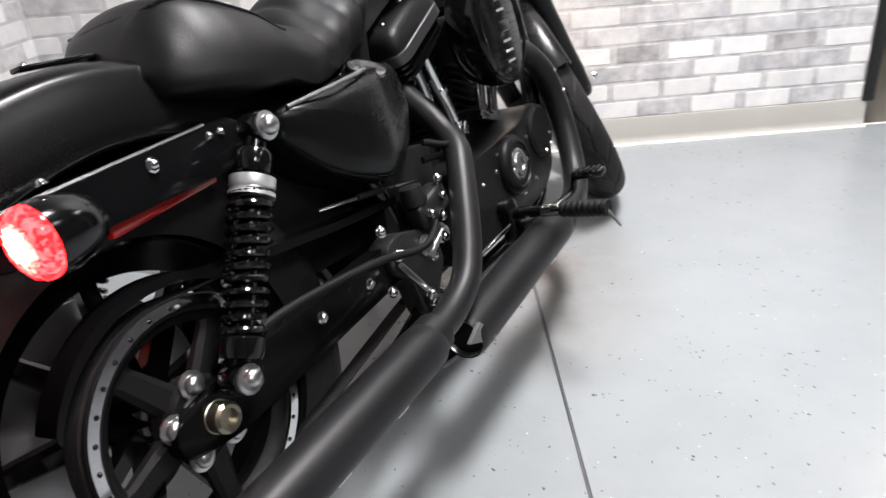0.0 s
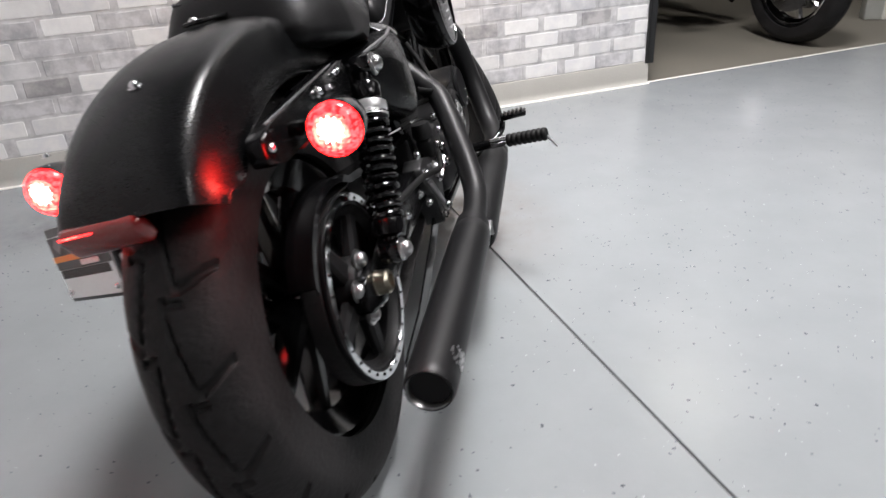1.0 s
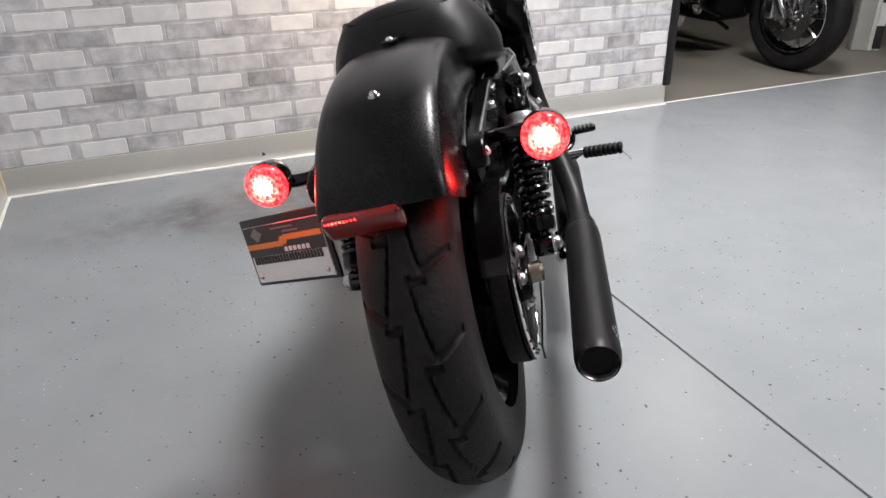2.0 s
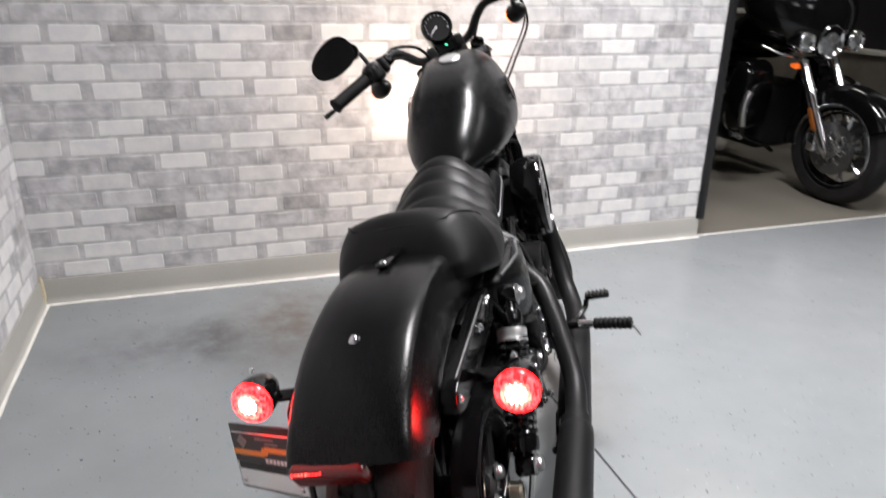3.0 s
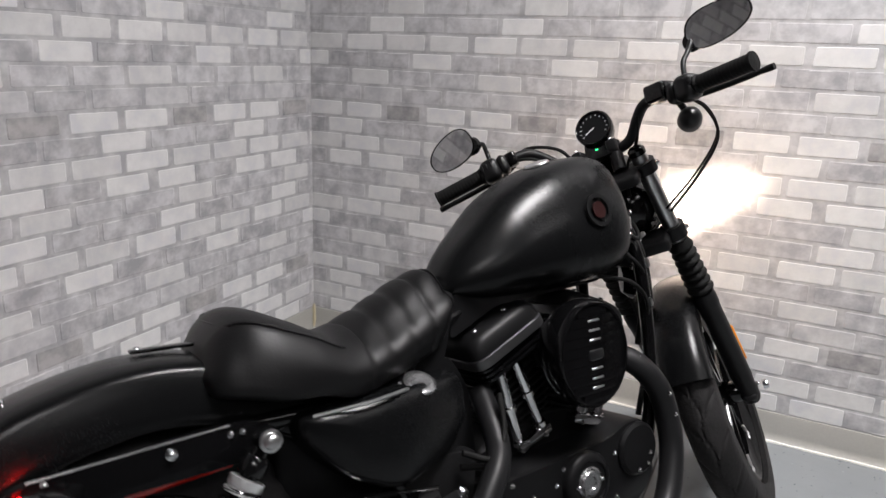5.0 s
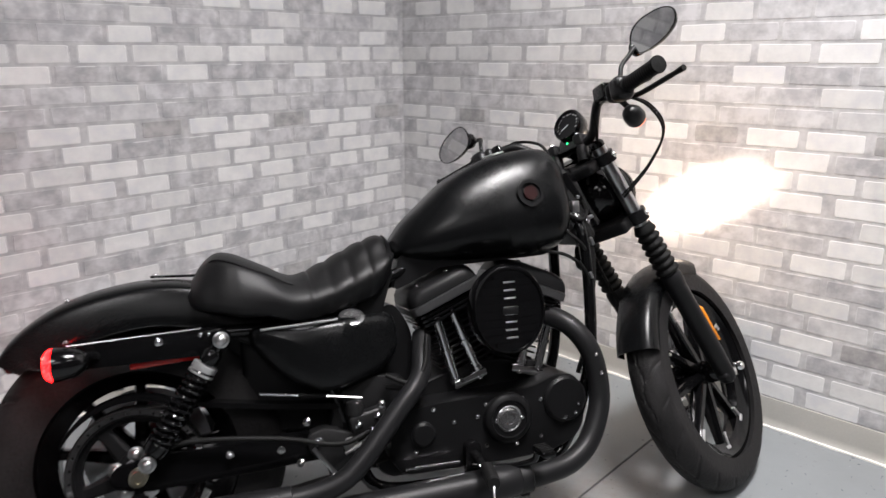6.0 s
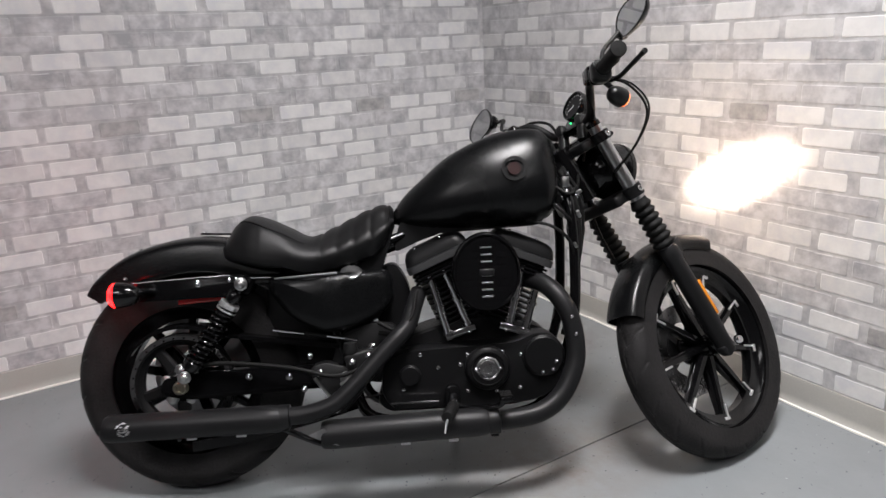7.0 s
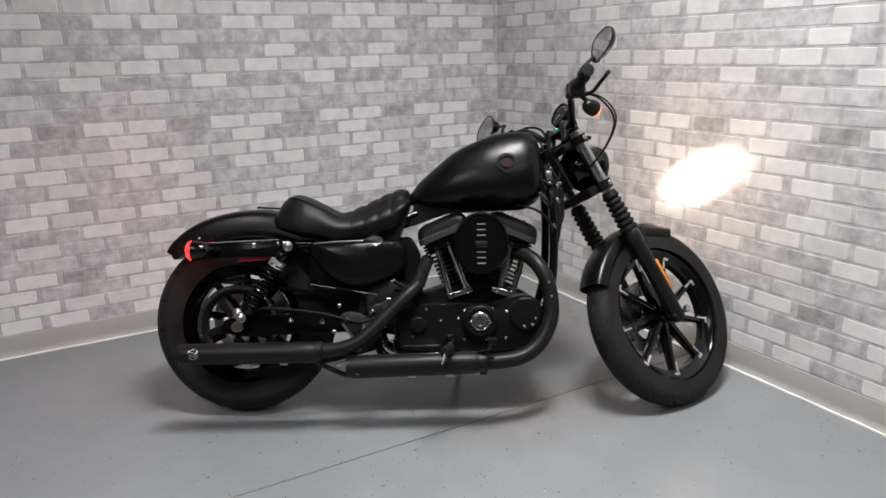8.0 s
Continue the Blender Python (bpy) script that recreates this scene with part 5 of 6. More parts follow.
for i in range(9):
    a = Matrix.Rotation(i * 2 * math.pi / 9 + 0.10, 4, "Y")
    part("spoke", sp, None, front_wheel, m=a)
    part("spoke_tip", tip, None, front_wheel, "bright machined spoke tip", a)
bm = bm_new()
lathe(bm, [(0.085, 0.060), (0.142, 0.060), (0.142, 0.065), (0.085, 0.065)], (0, 0, 0), (0, 1, 0), 72, loop=True)
disc = part("brake_disc", bm, GUN, front_wheel, "drilled steel brake disc")
for i in range(5):
    r = Matrix.Rotation(i * 2 * math.pi / 5, 4, "Y")
    bm = bm_new()
    block(bm, r @ V(0.066, 0.0625, 0), (0.05, 0.004, 0.018), r, 0.001)
    part("disc_arm", bm, BAND, front_wheel)
hole = bm_new()
for i in range(40):
    a, r = i * 2 * math.pi / 40, 0.105 + 0.015 * (i % 3)
    lathe(hole, [(0.0, 0.0), (0.0032, 0.0), (0.0032, 0.0012), (0.0, 0.0012)], (r * math.cos(a), 0.0592, r * math.sin(a)), (0, 1, 0), 8)
tagged(part("disc_holes", hole, BLACKP, front_wheel), "small drilled holes", kind="stuff")
for s in (-1, 1):
    bm = bm_new()
    lathe(bm, [(0.0, 0.0), (0.013, 0.0), (0.013, 0.008), (0.010, 0.014), (0.0, 0.015)], (0, s * 0.124, 0), (0, s, 0), 20)
    part("axle_end", bm, CHROME, front_wheel, "bright axle end")

DOWN = V(0.5, 0, -math.sqrt(0.75))
FL = FA + V(0.004, 0, 0)
for s in (-1, 1):
    base = V(FL.x, s * 0.094, FL.z)

    def along(d):
        return base - DOWN * d
    bm = bm_new()
    tube(bm, [along(0.27), along(0.76)], 0.0200, 24)
    fork = front("fork_leg", bm, ZINC, "dark fork tube with rubber gaiter")
    bm = bm_new()
    lathe(bm, [(0.0, -0.022), (0.022, -0.020), (0.026, -0.008), (0.0265, 0.05), (0.028, 0.06), (0.028, 0.300), (0.030, 0.305), (0.030, 0.335), (0.026, 0.345), (0.0, 0.345)], base, -DOWN, 28)
    block(bm, base + V(0.0, 0, 0), (0.045, 0.040, 0.052), Matrix.Rotation(radians(30), 4, "Y"), 0.012, 3)
    front("slider", bm, SATIN, "black fork slider", fork)
    bm = bm_new()
    prof = [(0.0, 0.345)]
    n = 7
    for i in range(n):
        z = 0.348 + 0.150 * i / n
        r = 0.0345 - 0.0035 * i / n
        prof += [(r - 0.008, z), (r - 0.001, z + 0.007), (r, z + 0.0105), (r - 0.001, z + 0.014)]
    prof += [(0.026, 0.500), (0.024, 0.508), (0.0, 0.509)]
    lathe(bm, prof, base, -DOWN, 28)
    front("gaiter", bm, GRIP, "ribbed rubber gaiter", fork)
    bm = bm_new()
    block(bm, along(0.155) + V(0.0215, s * 0.0190, 0.0125), (0.024, 0.009, 0.112), Matrix.Rotation(radians(-30), 4, "Y") @ Matrix.Rotation(radians(s * -42), 4, "Z"), 0.003)
    front("fork_reflector", bm, AMBER, "long amber reflector", fork)
    bm = bm_new()
    lathe(bm, [(0.0, 0.755), (0.021, 0.755), (0.021, 0.768), (0.015, 0.774), (0.0, 0.775)], base, -DOWN, 24)
    front("fork_cap", bm, GLOSS, "", fork)
    part("bolt", CHROME_BOLT, None, fork, m=aim(base + V(0.02, s * 0.022, 0.018), (0.3, s, 0)))
# yokes
for d, th, nm in ((0.535, 0.034, "lower_yoke"), (0.720, 0.030, "upper_yoke")):
    c = V(FL.x, 0, FL.z) - DOWN * d
    back = V(-math.sqrt(0.75), 0, -0.5)
    bm = bm_new()
    rm = Matrix.Rotation(radians(-30), 4, "Y")
    block(bm, c + back * 0.030, (0.085, 0.175, th), rm, 0.010, 3)
    for s in (-1, 1):
        lathe(bm, [(0.0, -th / 2), (0.030, -th / 2), (0.030, th / 2), (0.0, th / 2)], c + V(0, s * 0.094, 0), -DOWN, 28)
    yoke = front(nm, bm, SATIN, "black fork yoke")
    for s in (-1, 1):
        part("bolt", CHROME_BOLT, None, yoke, m=aim(c + V(0, s * 0.125, 0), (0, s, 0.2)))

# front fender
bm = bm_new()
rings = []
for a in np.linspace(radians(163), radians(77), 34):
    c = V(FA.x + 0.013 + 0.349 * math.cos(a), -0.011, FA.z + 0.002 + 0.349 * math.sin(a))
    up = V(math.cos(a), 0, math.sin(a))
    o = [c + V(0, y, 0) + up * h for y, h in ((-0.059, -0.050), (-0.060, -0.034), (-0.058, -0.018), (-0.048, -0.006), (-0.028, 0.0005), (0, 0.003), (0.028, 0.0005), (0.048, -0.006), (0.058, -0.018), (0.060, -0.034), (0.059, -0.050))]
    inner = [p - up * 0.0035 + V(0, -math.copysign(0.003, p.y + 0.01) if abs(p.y + 0.011) > 0.052 else 0, 0) for p in o]
    rings.append(o + inner[::-1])
loft(bm, rings)
ff = part("front_fender", bm, DENIM, bike, "short matt black front fender", TURN, 50)
for s in (-1, 1):
    bm = bm_new()
    slab(bm, [(1.405, 0.62), (1.45, 0.655), (1.46, 0.56), (1.43, 0.50)], s * 0.061 - 0.011, s * 0.067 - 0.011, 0.002, 0.012)
    front("fender_bracket", bm, GLOSS, "", ff)
# headlamp
HL = V(1.205, 0, 0.878)
HD = V(1, 0, -0.07).normalized()
bm = bm_new()
lathe(bm, [(0.0, -0.055), (0.030, -0.052), (0.058, -0.035), (0.076, -0.005), (0.083, 0.030), (0.085, 0.060), (0.088, 0.064), (0.088, 0.080), (0.084, 0.086), (0.078, 0.086), (0.074, 0.070), (0.0, 0.062)], HL, HD, 48)
lamp = front("headlamp", bm, GLOSS, "round black headlamp, lit")
bm = bm_new()
lathe(bm, [(0.0, 0.066), (0.040, 0.067), (0.072, 0.074), (0.074, 0.078), (0.0, 0.082)], HL, HD, 40)
front("headlamp_lens", bm, LAMP_LIT, "glowing lens", lamp)
bm = bm_new()
lathe(bm, [(0.079, 0.088), (0.089, 0.086), (0.0905, 0.078), (0.0905, 0.070), (0.088, 0.070), (0.086, 0.084)], HL, HD, 48, loop=True)
front("headlamp_ring", bm, GLOSS, "", lamp)
bm = bm_new()
slab(bm, [(1.150, 0.965), (1.185, 0.992), (1.255, 0.985), (1.245, 0.970), (1.19, 0.962)], -0.055, 0.055, 0.004, 0.008)
front("headlamp_visor", bm, GLOSS, "gloss black bracket over the headlamp", lamp)
spot = bpy.data.lights.new("headlamp_beam", "SPOT")
spot.energy, spot.color, spot.spot_size, spot.spot_blend, spot.shadow_soft_size = 95, (1.0, 0.79, 0.62), radians(60), 1.0, 0.03
beam = new("headlamp_beam", spot)
beam.matrix_world = look((BIKE @ STEER @ (HL + HD * 0.10)), (1.472, 0.0, 0.738), 0) @ pose(0, 0, 0, 0, 0, 27) @ Matrix.Diagonal((1.0, 0.37, 1.0, 1.0))
# gauge
GC = V(1.152, -0.010, 1.075)
GN = V(-0.955, 0, 0.30).normalized()
bm = bm_new()
lathe(bm, [(0.0, -0.055), (0.026, -0.052), (0.042, -0.035), (0.047, -0.012), (0.0475, 0.004), (0.045, 0.008), (0.0415, 0.006), (0.041, 0.0), (0.0, -0.001)], GC, GN, 40)
slab(bm, [(1.118, 0.992), (1.19, 0.987), (1.205, 1.032), (1.19, 1.067), (1.150, 1.047)], -0.042, 0.026, 0.005, 0.012)
gauge = front("speedometer", bm, GLOSS, "single round speedometer in a black housing")
bm = bm_new()
lathe(bm, [(0.0, 0.0006), (0.0405, 0.0006), (0.0405, 0.0014), (0.0, 0.0014)], GC, GN, 40)
front("dial", bm, DIAL, "", gauge)
gm = aim(GC + GN * 0.0022, GN)
bm = bm_new()
for i in range(13):
    a = radians(210 - i * 20)
    d = V(math.cos(a), math.sin(a), 0)
    r = 0.033 if i % 2 == 0 else 0.0345
    block(bm, gm @ (d * r), (0.0045 if i % 2 == 0 else 0.0028, 0.0016, 0.0006), gm.to_3x3().to_4x4() @ Matrix.Rotation(a, 4, "Z"), 0)
front("dial_marks", bm, WHITE, "white dial marks", gauge)
bm = bm_new()
a = radians(205)
block(bm, gm @ (V(math.cos(a), math.sin(a), 0) * 0.012), (0.026, 0.0022, 0.0008), gm.to_3x3().to_4x4() @ Matrix.Rotation(a, 4, "Z"), 0)
front("needle", bm, WHITE, "", gauge)
bm = bm_new()
block(bm, (1.1325, -0.006, 1.018), (0.002, 0.006, 0.003), bev=0.001)
front("indicator_lamp", bm, GREEN_LIT, "small green indicator, lit", gauge)
# handlebar, risers, controls
for s in (-1, 1):
    bm = bm_new()
    lathe(bm, [(0.0, -0.055), (0.017, -0.055), (0.017, 0.018), (0.0, 0.018)], (1.142, s * 0.045, 1.005), (0.1, 0, 1), 20)
    block(bm, (1.143, s * 0.045, 1.012), (0.040, 0.028, 0.034), bev=0.006, seg=3)
    riser = front("riser", bm, SATIN, "black handlebar riser")
    for xx in (1.130, 1.156):
        part("bolt", SMALL_BOLT, None, riser, m=aim((xx, s * 0.045, 1.029), (0, 0, 1)))
bm = bm_new()
half = [(1.142, 0.0, 1.000), (1.143, 0.06, 1.002), (1.137, 0.092, 1.014), (1.115, 0.125, 1.048), (1.092, 0.155, 1.066), (1.064, 0.20, 1.060), (1.033, 0.27, 1.044), (1.000, 0.355, 1.029)]
tube(bm, spline([(x, -y, z) for x, y, z in half[:0:-1]] + half, 6), 0.0127, 16)
bar = front("handlebar", bm, SATIN, "black one-piece handlebar")
for s in (-1, 1):
    gi, go = (V(1.026, -0.284, 1.0440), V(0.972, -0.398, 1.0290)) if s < 0 else (V(1.034, 0.262, 1.0430), V(0.997, 0.378, 1.0220))
    d = (go - gi).normalized()
    bm = bm_new()
    L = (go - gi).length
    prof = [(0.0, -0.004), (0.0205, -0.004), (0.0215, 0.002)]
    for i in range(14):
        z = 0.006 + (L - 0.014) * i / 13
        prof += [(0.0182, z), (0.0187, z + 0.002), (0.0187, z + 0.005), (0.0182, z + 0.007)]
    prof += [(0.0215, L), (0.0205, L + 0.004), (0.0, L + 0.006)]
    lathe(bm, prof, gi, d, 24)
    front("grip", bm, GRIP, "ribbed rubber grip", bar)
    # switch housing
    c = gi - d * 0.026
    rot = d.to_track_quat("Y", "Z").to_matrix().to_4x4()
    bm = bm_new()
    block(bm, c, (0.054, 0.050, 0.060), rot, 0.018, 4)
    block(bm, c - d * 0.034, (0.046, 0.026, 0.050), rot, 0.014, 4)
    for k in range(3):
        block(bm, c + d * (0.012 * (k - 1)) + V(-0.024, 0, 0.010), (0.010, 0.006, 0.016), rot, 0.002)
    front("switch_housing", bm, PLASTIC, "black switch housing", bar)
    if s < 0:
        bm = bm_new()
        block(bm, c - d * 0.070 + V(0.004, 0, 0.016), (0.052, 0.055, 0.042), rot, 0.008, 3)
        front("brake_reservoir", bm, GLOSS, "gloss black brake reservoir", bar)
    else:
        bm = bm_new()
        block(bm, c - d * 0.055 + V(0.004, 0, 0.004), (0.034, 0.030, 0.036), rot, 0.008, 3)
        front("clutch_perch", bm, GLOSS, "", bar)
    # lever ahead of the grip
    bm = bm_new()
    p0 = c - d * 0.045 + V(0.030, 0, -0.004)
    pts = spline([p0, p0 + d * 0.05 + V(0.030, 0, -0.004), p0 + d * 0.14 + V(0.034, 0, -0.006), p0 + d * 0.234 + V(0.040, 0, -0.004)])
    tube(bm, pts, [0.0085] * 4 + [0.0068] * (len(pts) - 7) + [0.006, 0.0075, 0.0075], 10)
    front("lever", bm, SATIN, "black hand lever", bar)
    # mirror
    mc_ = V(1.084, -0.357, 1.170) if s < 0 else V(1.026, 0.322, 1.131)
    reach = 0.076 if s < 0 else 0.067
    root = c + V(0.006, 0, 0.026)
    bm = bm_new()
    tube(bm, spline([root, root + V(0.010, s * 0.006, 0.035), root + V(0.030, s * 0.02, 0.060), mc_ + V(0.014, -s * (reach - 0.01), -0.010)]), 0.0060, 10)
    front("mirror_stem", bm, SATIN, "black mirror stem", bar)
    n = V(-0.985, s * -0.10, 0.06).normalized()
    u = V(-0.22, -1, -0.03) if s < 0 else V(-0.04, 1, -0.28)
    u.normalize()
    n = (n - u * n.dot(u)).normalized()
    u = (u - n * u.dot(n)).normalized()
    w = n.cross(u)

    def oval(scale, depth):
        out = []
        for j in range(32):
            a = 2 * math.pi * j / 32
            ca, sa = math.cos(a), math.sin(a)
            ww = 0.045 * (1 - 0.16 * ca)
            out.append(mc_ + u * (math.copysign(abs(ca) ** 0.85, ca) * reach * scale) + w * (math.copysign(abs(sa) ** 0.85, sa) * ww * scale) + n * depth)
        return out
    bm = bm_new()
    loft(bm, [oval(0.35, -0.026), oval(0.72, -0.020), oval(0.93, -0.008), oval(1.0, 0.002), oval(0.99, 0.005), oval(0.955, 0.005), oval(0.945, 0.002)])
    head = front("mirror", bm, GLOSS, "oval black mirror head", bar)
    bm = bm_new()
    loft(bm, [oval(0.945, 0.0021), oval(0.945, 0.0032)])
    front("mirror_glass", bm, MIRROR, "mirror glass", head)
    bm = bm_new()
    lathe(bm, [(0.0, -0.012), (0.020, -0.011), (0.024, 0.0), (0.020, 0.011), (0.0, 0.012)], mc_ - u * (reach - 0.010) - n * 0.008 - V(0, 0, 0.012 if s < 0 else 0.02), n, 24)
    front("mirror_joint", bm, GLOSS, "", head)
    # front turn signal
    sc = V(1.120, s * 0.232, 0.998)
    bm = bm_new()
    lathe(bm, [(0.0, -0.048), (0.012, -0.045), (0.022, -0.033), (0.0265, -0.015), (0.0275, 0.006), (0.0, 0.008)], sc, (1, 0.3, -0.05), 32)
    tube(bm, [sc + V(-0.015, 0, 0.02), V(1.055, s * 0.225, 1.055)], 0.008, 10)
    sig = front("front_turn_signal", bm, PLASTIC, "black bullet turn signal with an amber lens", bar)
    bm = bm_new()
    lathe(bm, [(0.0265, 0.0070), (0.0260, 0.011), (0.023, 0.016), (0.015, 0.019), (0.0, 0.020)], sc, (1, 0.3, -0.05), 32, caps=False)
    front("signal_lens", bm, AMBER_LIT, "lit amber lens", sig)
# cables and hoses at the front
for pts, r in (([(1.075, -0.235, 1.050), (1.125, -0.270, 1.015), (1.172, -0.272, 0.95), (1.186, -0.205, 0.885), (1.165, -0.12, 0.82)], 0.0036),
               ([(1.085, -0.232, 1.055), (1.138, -0.272, 1.018), (1.184, -0.270, 0.958), (1.198, -0.198, 0.892), (1.175, -0.11, 0.83)], 0.0028),
               ([(1.07, 0.20, 1.055), (1.10, 0.15, 1.080), (1.12, 0.08, 1.050), (1.13, 0.05, 0.99)], 0.0045),
               ([(1.07, 0.21, 1.06), (1.08, 0.14, 1.045), (1.12, 0.09, 1.00), (1.12, 0.06, 0.93)], 0.004),
               ([(1.10, -0.13, 1.05), (1.14, -0.10, 1.00), (1.14, -0.06, 0.95), (1.12, -0.05, 0.88)], 0.004),
               ([(1.19, 0.04, 0.82), (1.24, 0.06, 0.70), (1.33, 0.075, 0.56), (1.42, 0.08, 0.40)], 0.0045)):
    bm = bm_new()
    tube(bm, spline(pts, 8), r, 8)
    front("cable", bm, GRIP, "black control cable")
bm = bm_new()
block(bm, (1.43, 0.085, 0.345), (0.055, 0.05, 0.085), Matrix.Rotation(radians(20), 4, "Y"), 0.012, 3)
front("front_caliper", bm, CAST, "dark brake caliper")
bolts(bike, SMALL_BOLT, [(1.040, -0.131, 0.545), (1.060, -0.152, 0.510), (1.080, -0.174, 0.462), (1.088, -0.180, 0.415)], (0.3, -1, 0))

# ---- back room: a second motorcycle, a post and the far wall ----
SECOND = Matrix.Translation((3.972, 0.298, 0.0)) @ Matrix.Rotation(radians(-89), 4, "Z") @ Matrix.Rotation(radians(2.0), 4, "X") @ Matrix.Scale(0.97, 4)
tour = thing("touring_motorcycle", "black touring motorcycle with chrome forks and three headlamps", "motorcycle", SECOND)
TA = V(0, 0, 0.318)
ST = Matrix.Translation(TA) @ Matrix.Rotation(radians(2), 4, V(-0.44, 0, 0.9)) @ Matrix.Translation(-TA)
bm = bm_new()
lathe(bm, [(0.0, -0.08), (0.04, -0.08), (0.045, -0.05), (0.03, 0.0), (0.045, 0.05), (0.04, 0.08), (0.0, 0.08)], (0, 0, 0), (0, 1, 0), 28)
tw = part("front_wheel", bm, CHROME, tour, "chrome and black spoked wheel", ST @ Matrix.Translation(TA))
part("tyre", tyre_mesh("tour_tyre", 0.322, 0.064, 0.232, 240, 36, front_groove), None, tw)
bm = bm_new()
rim(bm, 0.226, 0.044)
part("rim", bm, GLOSS, tw)
for s in (-1, 1):
    bm = bm_new()
    tube(bm, [V(0.214 * math.cos(a), s * 0.040, 0.214 * math.sin(a)) for a in np.linspace(0, 2 * math.pi, 61)], 0.005, 8)
    part("rim_edge", bm, CHROME, tw, "bright machined rim edge")
sp = spoke_mesh("tour_spoke", 0.03, 0.212, 0.012, 0.016, 0.02, 0.013, CHROME)
for i in range(9):
    part("spoke", sp, None, tw, m=Matrix.Rotation(i * 2 * math.pi / 9, 4, "Y"))
for s in (-1, 1):
    bm = bm_new()
    lathe(bm, [(0.075, s * 0.07), (0.148, s * 0.07), (0.148, s * 0.075), (0.075, s * 0.075)], (0, 0, 0), (0, 1, 0), 48, loop=True)
    disc = part("brake_disc", bm, GUN, tw)
    for i in range(8):
        a = i * math.pi / 4 + 0.2
        bm = bm_new()
        tube(bm, [(0.036 * math.cos(a), s * 0.066, 0.036 * math.sin(a)), (0.080 * math.cos(a + 0.25), s * 0.0725, 0.080 * math.sin(a + 0.25))], 0.0065, 8)
        part("carrier_arm", bm, CHROME, disc)
    for i in range(7):
        a = i * 2 * math.pi / 7
        part("disc_bolt", CHROME_BOLT, None, tw, m=aim((0.092 * math.cos(a), s * 0.074, 0.092 * math.sin(a)), (0, s, 0)))
    bm = bm_new()
    block(bm, (-0.12, s * 0.085, 0.02), (0.06, 0.05, 0.11), bev=0.012, seg=3)
    part("caliper", bm, CHROME, tw)
FD = V(-0.50, 0, 0.87).normalized()
for s in (-1, 1):
    b = TA + V(-0.008, s * 0.118, 0.008)
    bm = bm_new()
    lathe(bm, [(0.0, -0.03), (0.020, -0.03), (0.028, 0.0), (0.030, 0.05), (0.031, 0.30), (0.034, 0.31), (0.034, 0.34), (0.030, 0.35), (0.032, 0.52), (0.0, 0.52)], b, FD, 24)
    leg = part("fork_leg", bm, CHROME, tour, "chrome fork leg", ST)
    bm = bm_new()
    block(bm, b + FD * 0.17 + V(-0.008, s * 0.034, 0), (0.025, 0.010, 0.13), Matrix.Rotation(radians(-26), 4, "Y"), 0.003)
    part("fork_reflector", bm, AMBER_DARK, leg, "dark amber reflector")
    bm = bm_new()
    lathe(bm, [(0.0, -0.03), (0.022, -0.025), (0.030, 0.0), (0.030, 0.012), (0.0, 0.02)], (-0.275, s * 0.160, 0.752), (1, 0, 0), 24, squash=(0.48, 0.6))
    part("turn_signal", bm, AMBER_SOFT, tour, "small amber turn signal", ST)
bm = bm_new()
rings = []
for a in np.linspace(radians(185), radians(28), 30):
    c = V(0.352 * math.cos(a), 0, 0.318 + 0.352 * math.sin(a))
    up = V(math.cos(a), 0, math.sin(a))
    o = [c + V(0, y, 0) + up * h for y, h in ((-0.086, -0.10), (-0.088, -0.04), (-0.075, -0.012), (-0.04, 0.002), (0, 0.006), (0.04, 0.002), (0.075, -0.012), (0.088, -0.04), (0.086, -0.10))]
    rings.append(o + [p * 1 - up * 0.004 for p in o[::-1]])
loft(bm, rings)
tf = part("front_fender", bm, GLOSS, tour, "deep gloss black fender with a chrome edge", ST, 50)
bm = bm_new()
for k in (0, 8):
    tube(bm, [r[k] for r in rings], 0.005, 8)
part("fender_trim", bm, CHROME, tf)
bm = bm_new()
block(bm, (0.335, 0, 0.475), (0.014, 0.05, 0.022), Matrix.Rotation(0.5, 4, "Y"), 0.004)
part("fender_lamp", bm, AMBER, tf, "amber fender-tip lamp")
# fairing
rows = smooth_rows([(-0.20, 0.06, 0.95, 0.06), (-0.23, 0.17, 0.97, 0.14), (-0.29, 0.27, 1.00, 0.19), (-0.37, 0.34, 1.04, 0.22), (-0.46, 0.38, 1.08, 0.24), (-0.54, 0.36, 1.10, 0.22)], 22)
bm = bm_new()
loft(bm, [superring((x, 0, z), (0, 1, 0), (0, 0, 1), w, h, 32, 2.5, 0.75) for x, w, z, h in rows])
fairing = part("fairing", bm, GLOSS, tour, "gloss black bat-wing fairing", ST, 60)
for y, r in ((0, 0.088), (0.185, 0.056), (-0.185, 0.056)):
    c = V(-0.222 if y == 0 else -0.215, y, 0.886)
    bm = bm_new()
    lathe(bm, [(0.0, -0.10), (r * 0.7, -0.09), (r, -0.02), (r * 1.08, 0.0), (r * 1.08, 0.02), (r, 0.026), (r * 0.94, 0.018), (0.0, -0.02)], c, (1, 0, 0), 36)
    hl = part("headlamp", bm, CHROME, tour, "chrome headlamp", ST)
    bm = bm_new()
    lathe(bm, [(0.0, 0.026), (r * 0.6, 0.022), (r * 0.95, 0.012), (r * 0.95, 0.008), (0.0, 0.012)], c, (1, 0, 0), 36)
    part("lens", bm, CRYSTAL, hl, "faceted clear lens")
bm = bm_new()
slab(bm, [(-0.42, 1.24), (-0.36, 1.28), (-0.54, 1.44), (-0.58, 1.42)], -0.22, 0.22, 0.006, 0.02)
part("windscreen", bm, DARKWALL, fairing, "smoked windscreen")
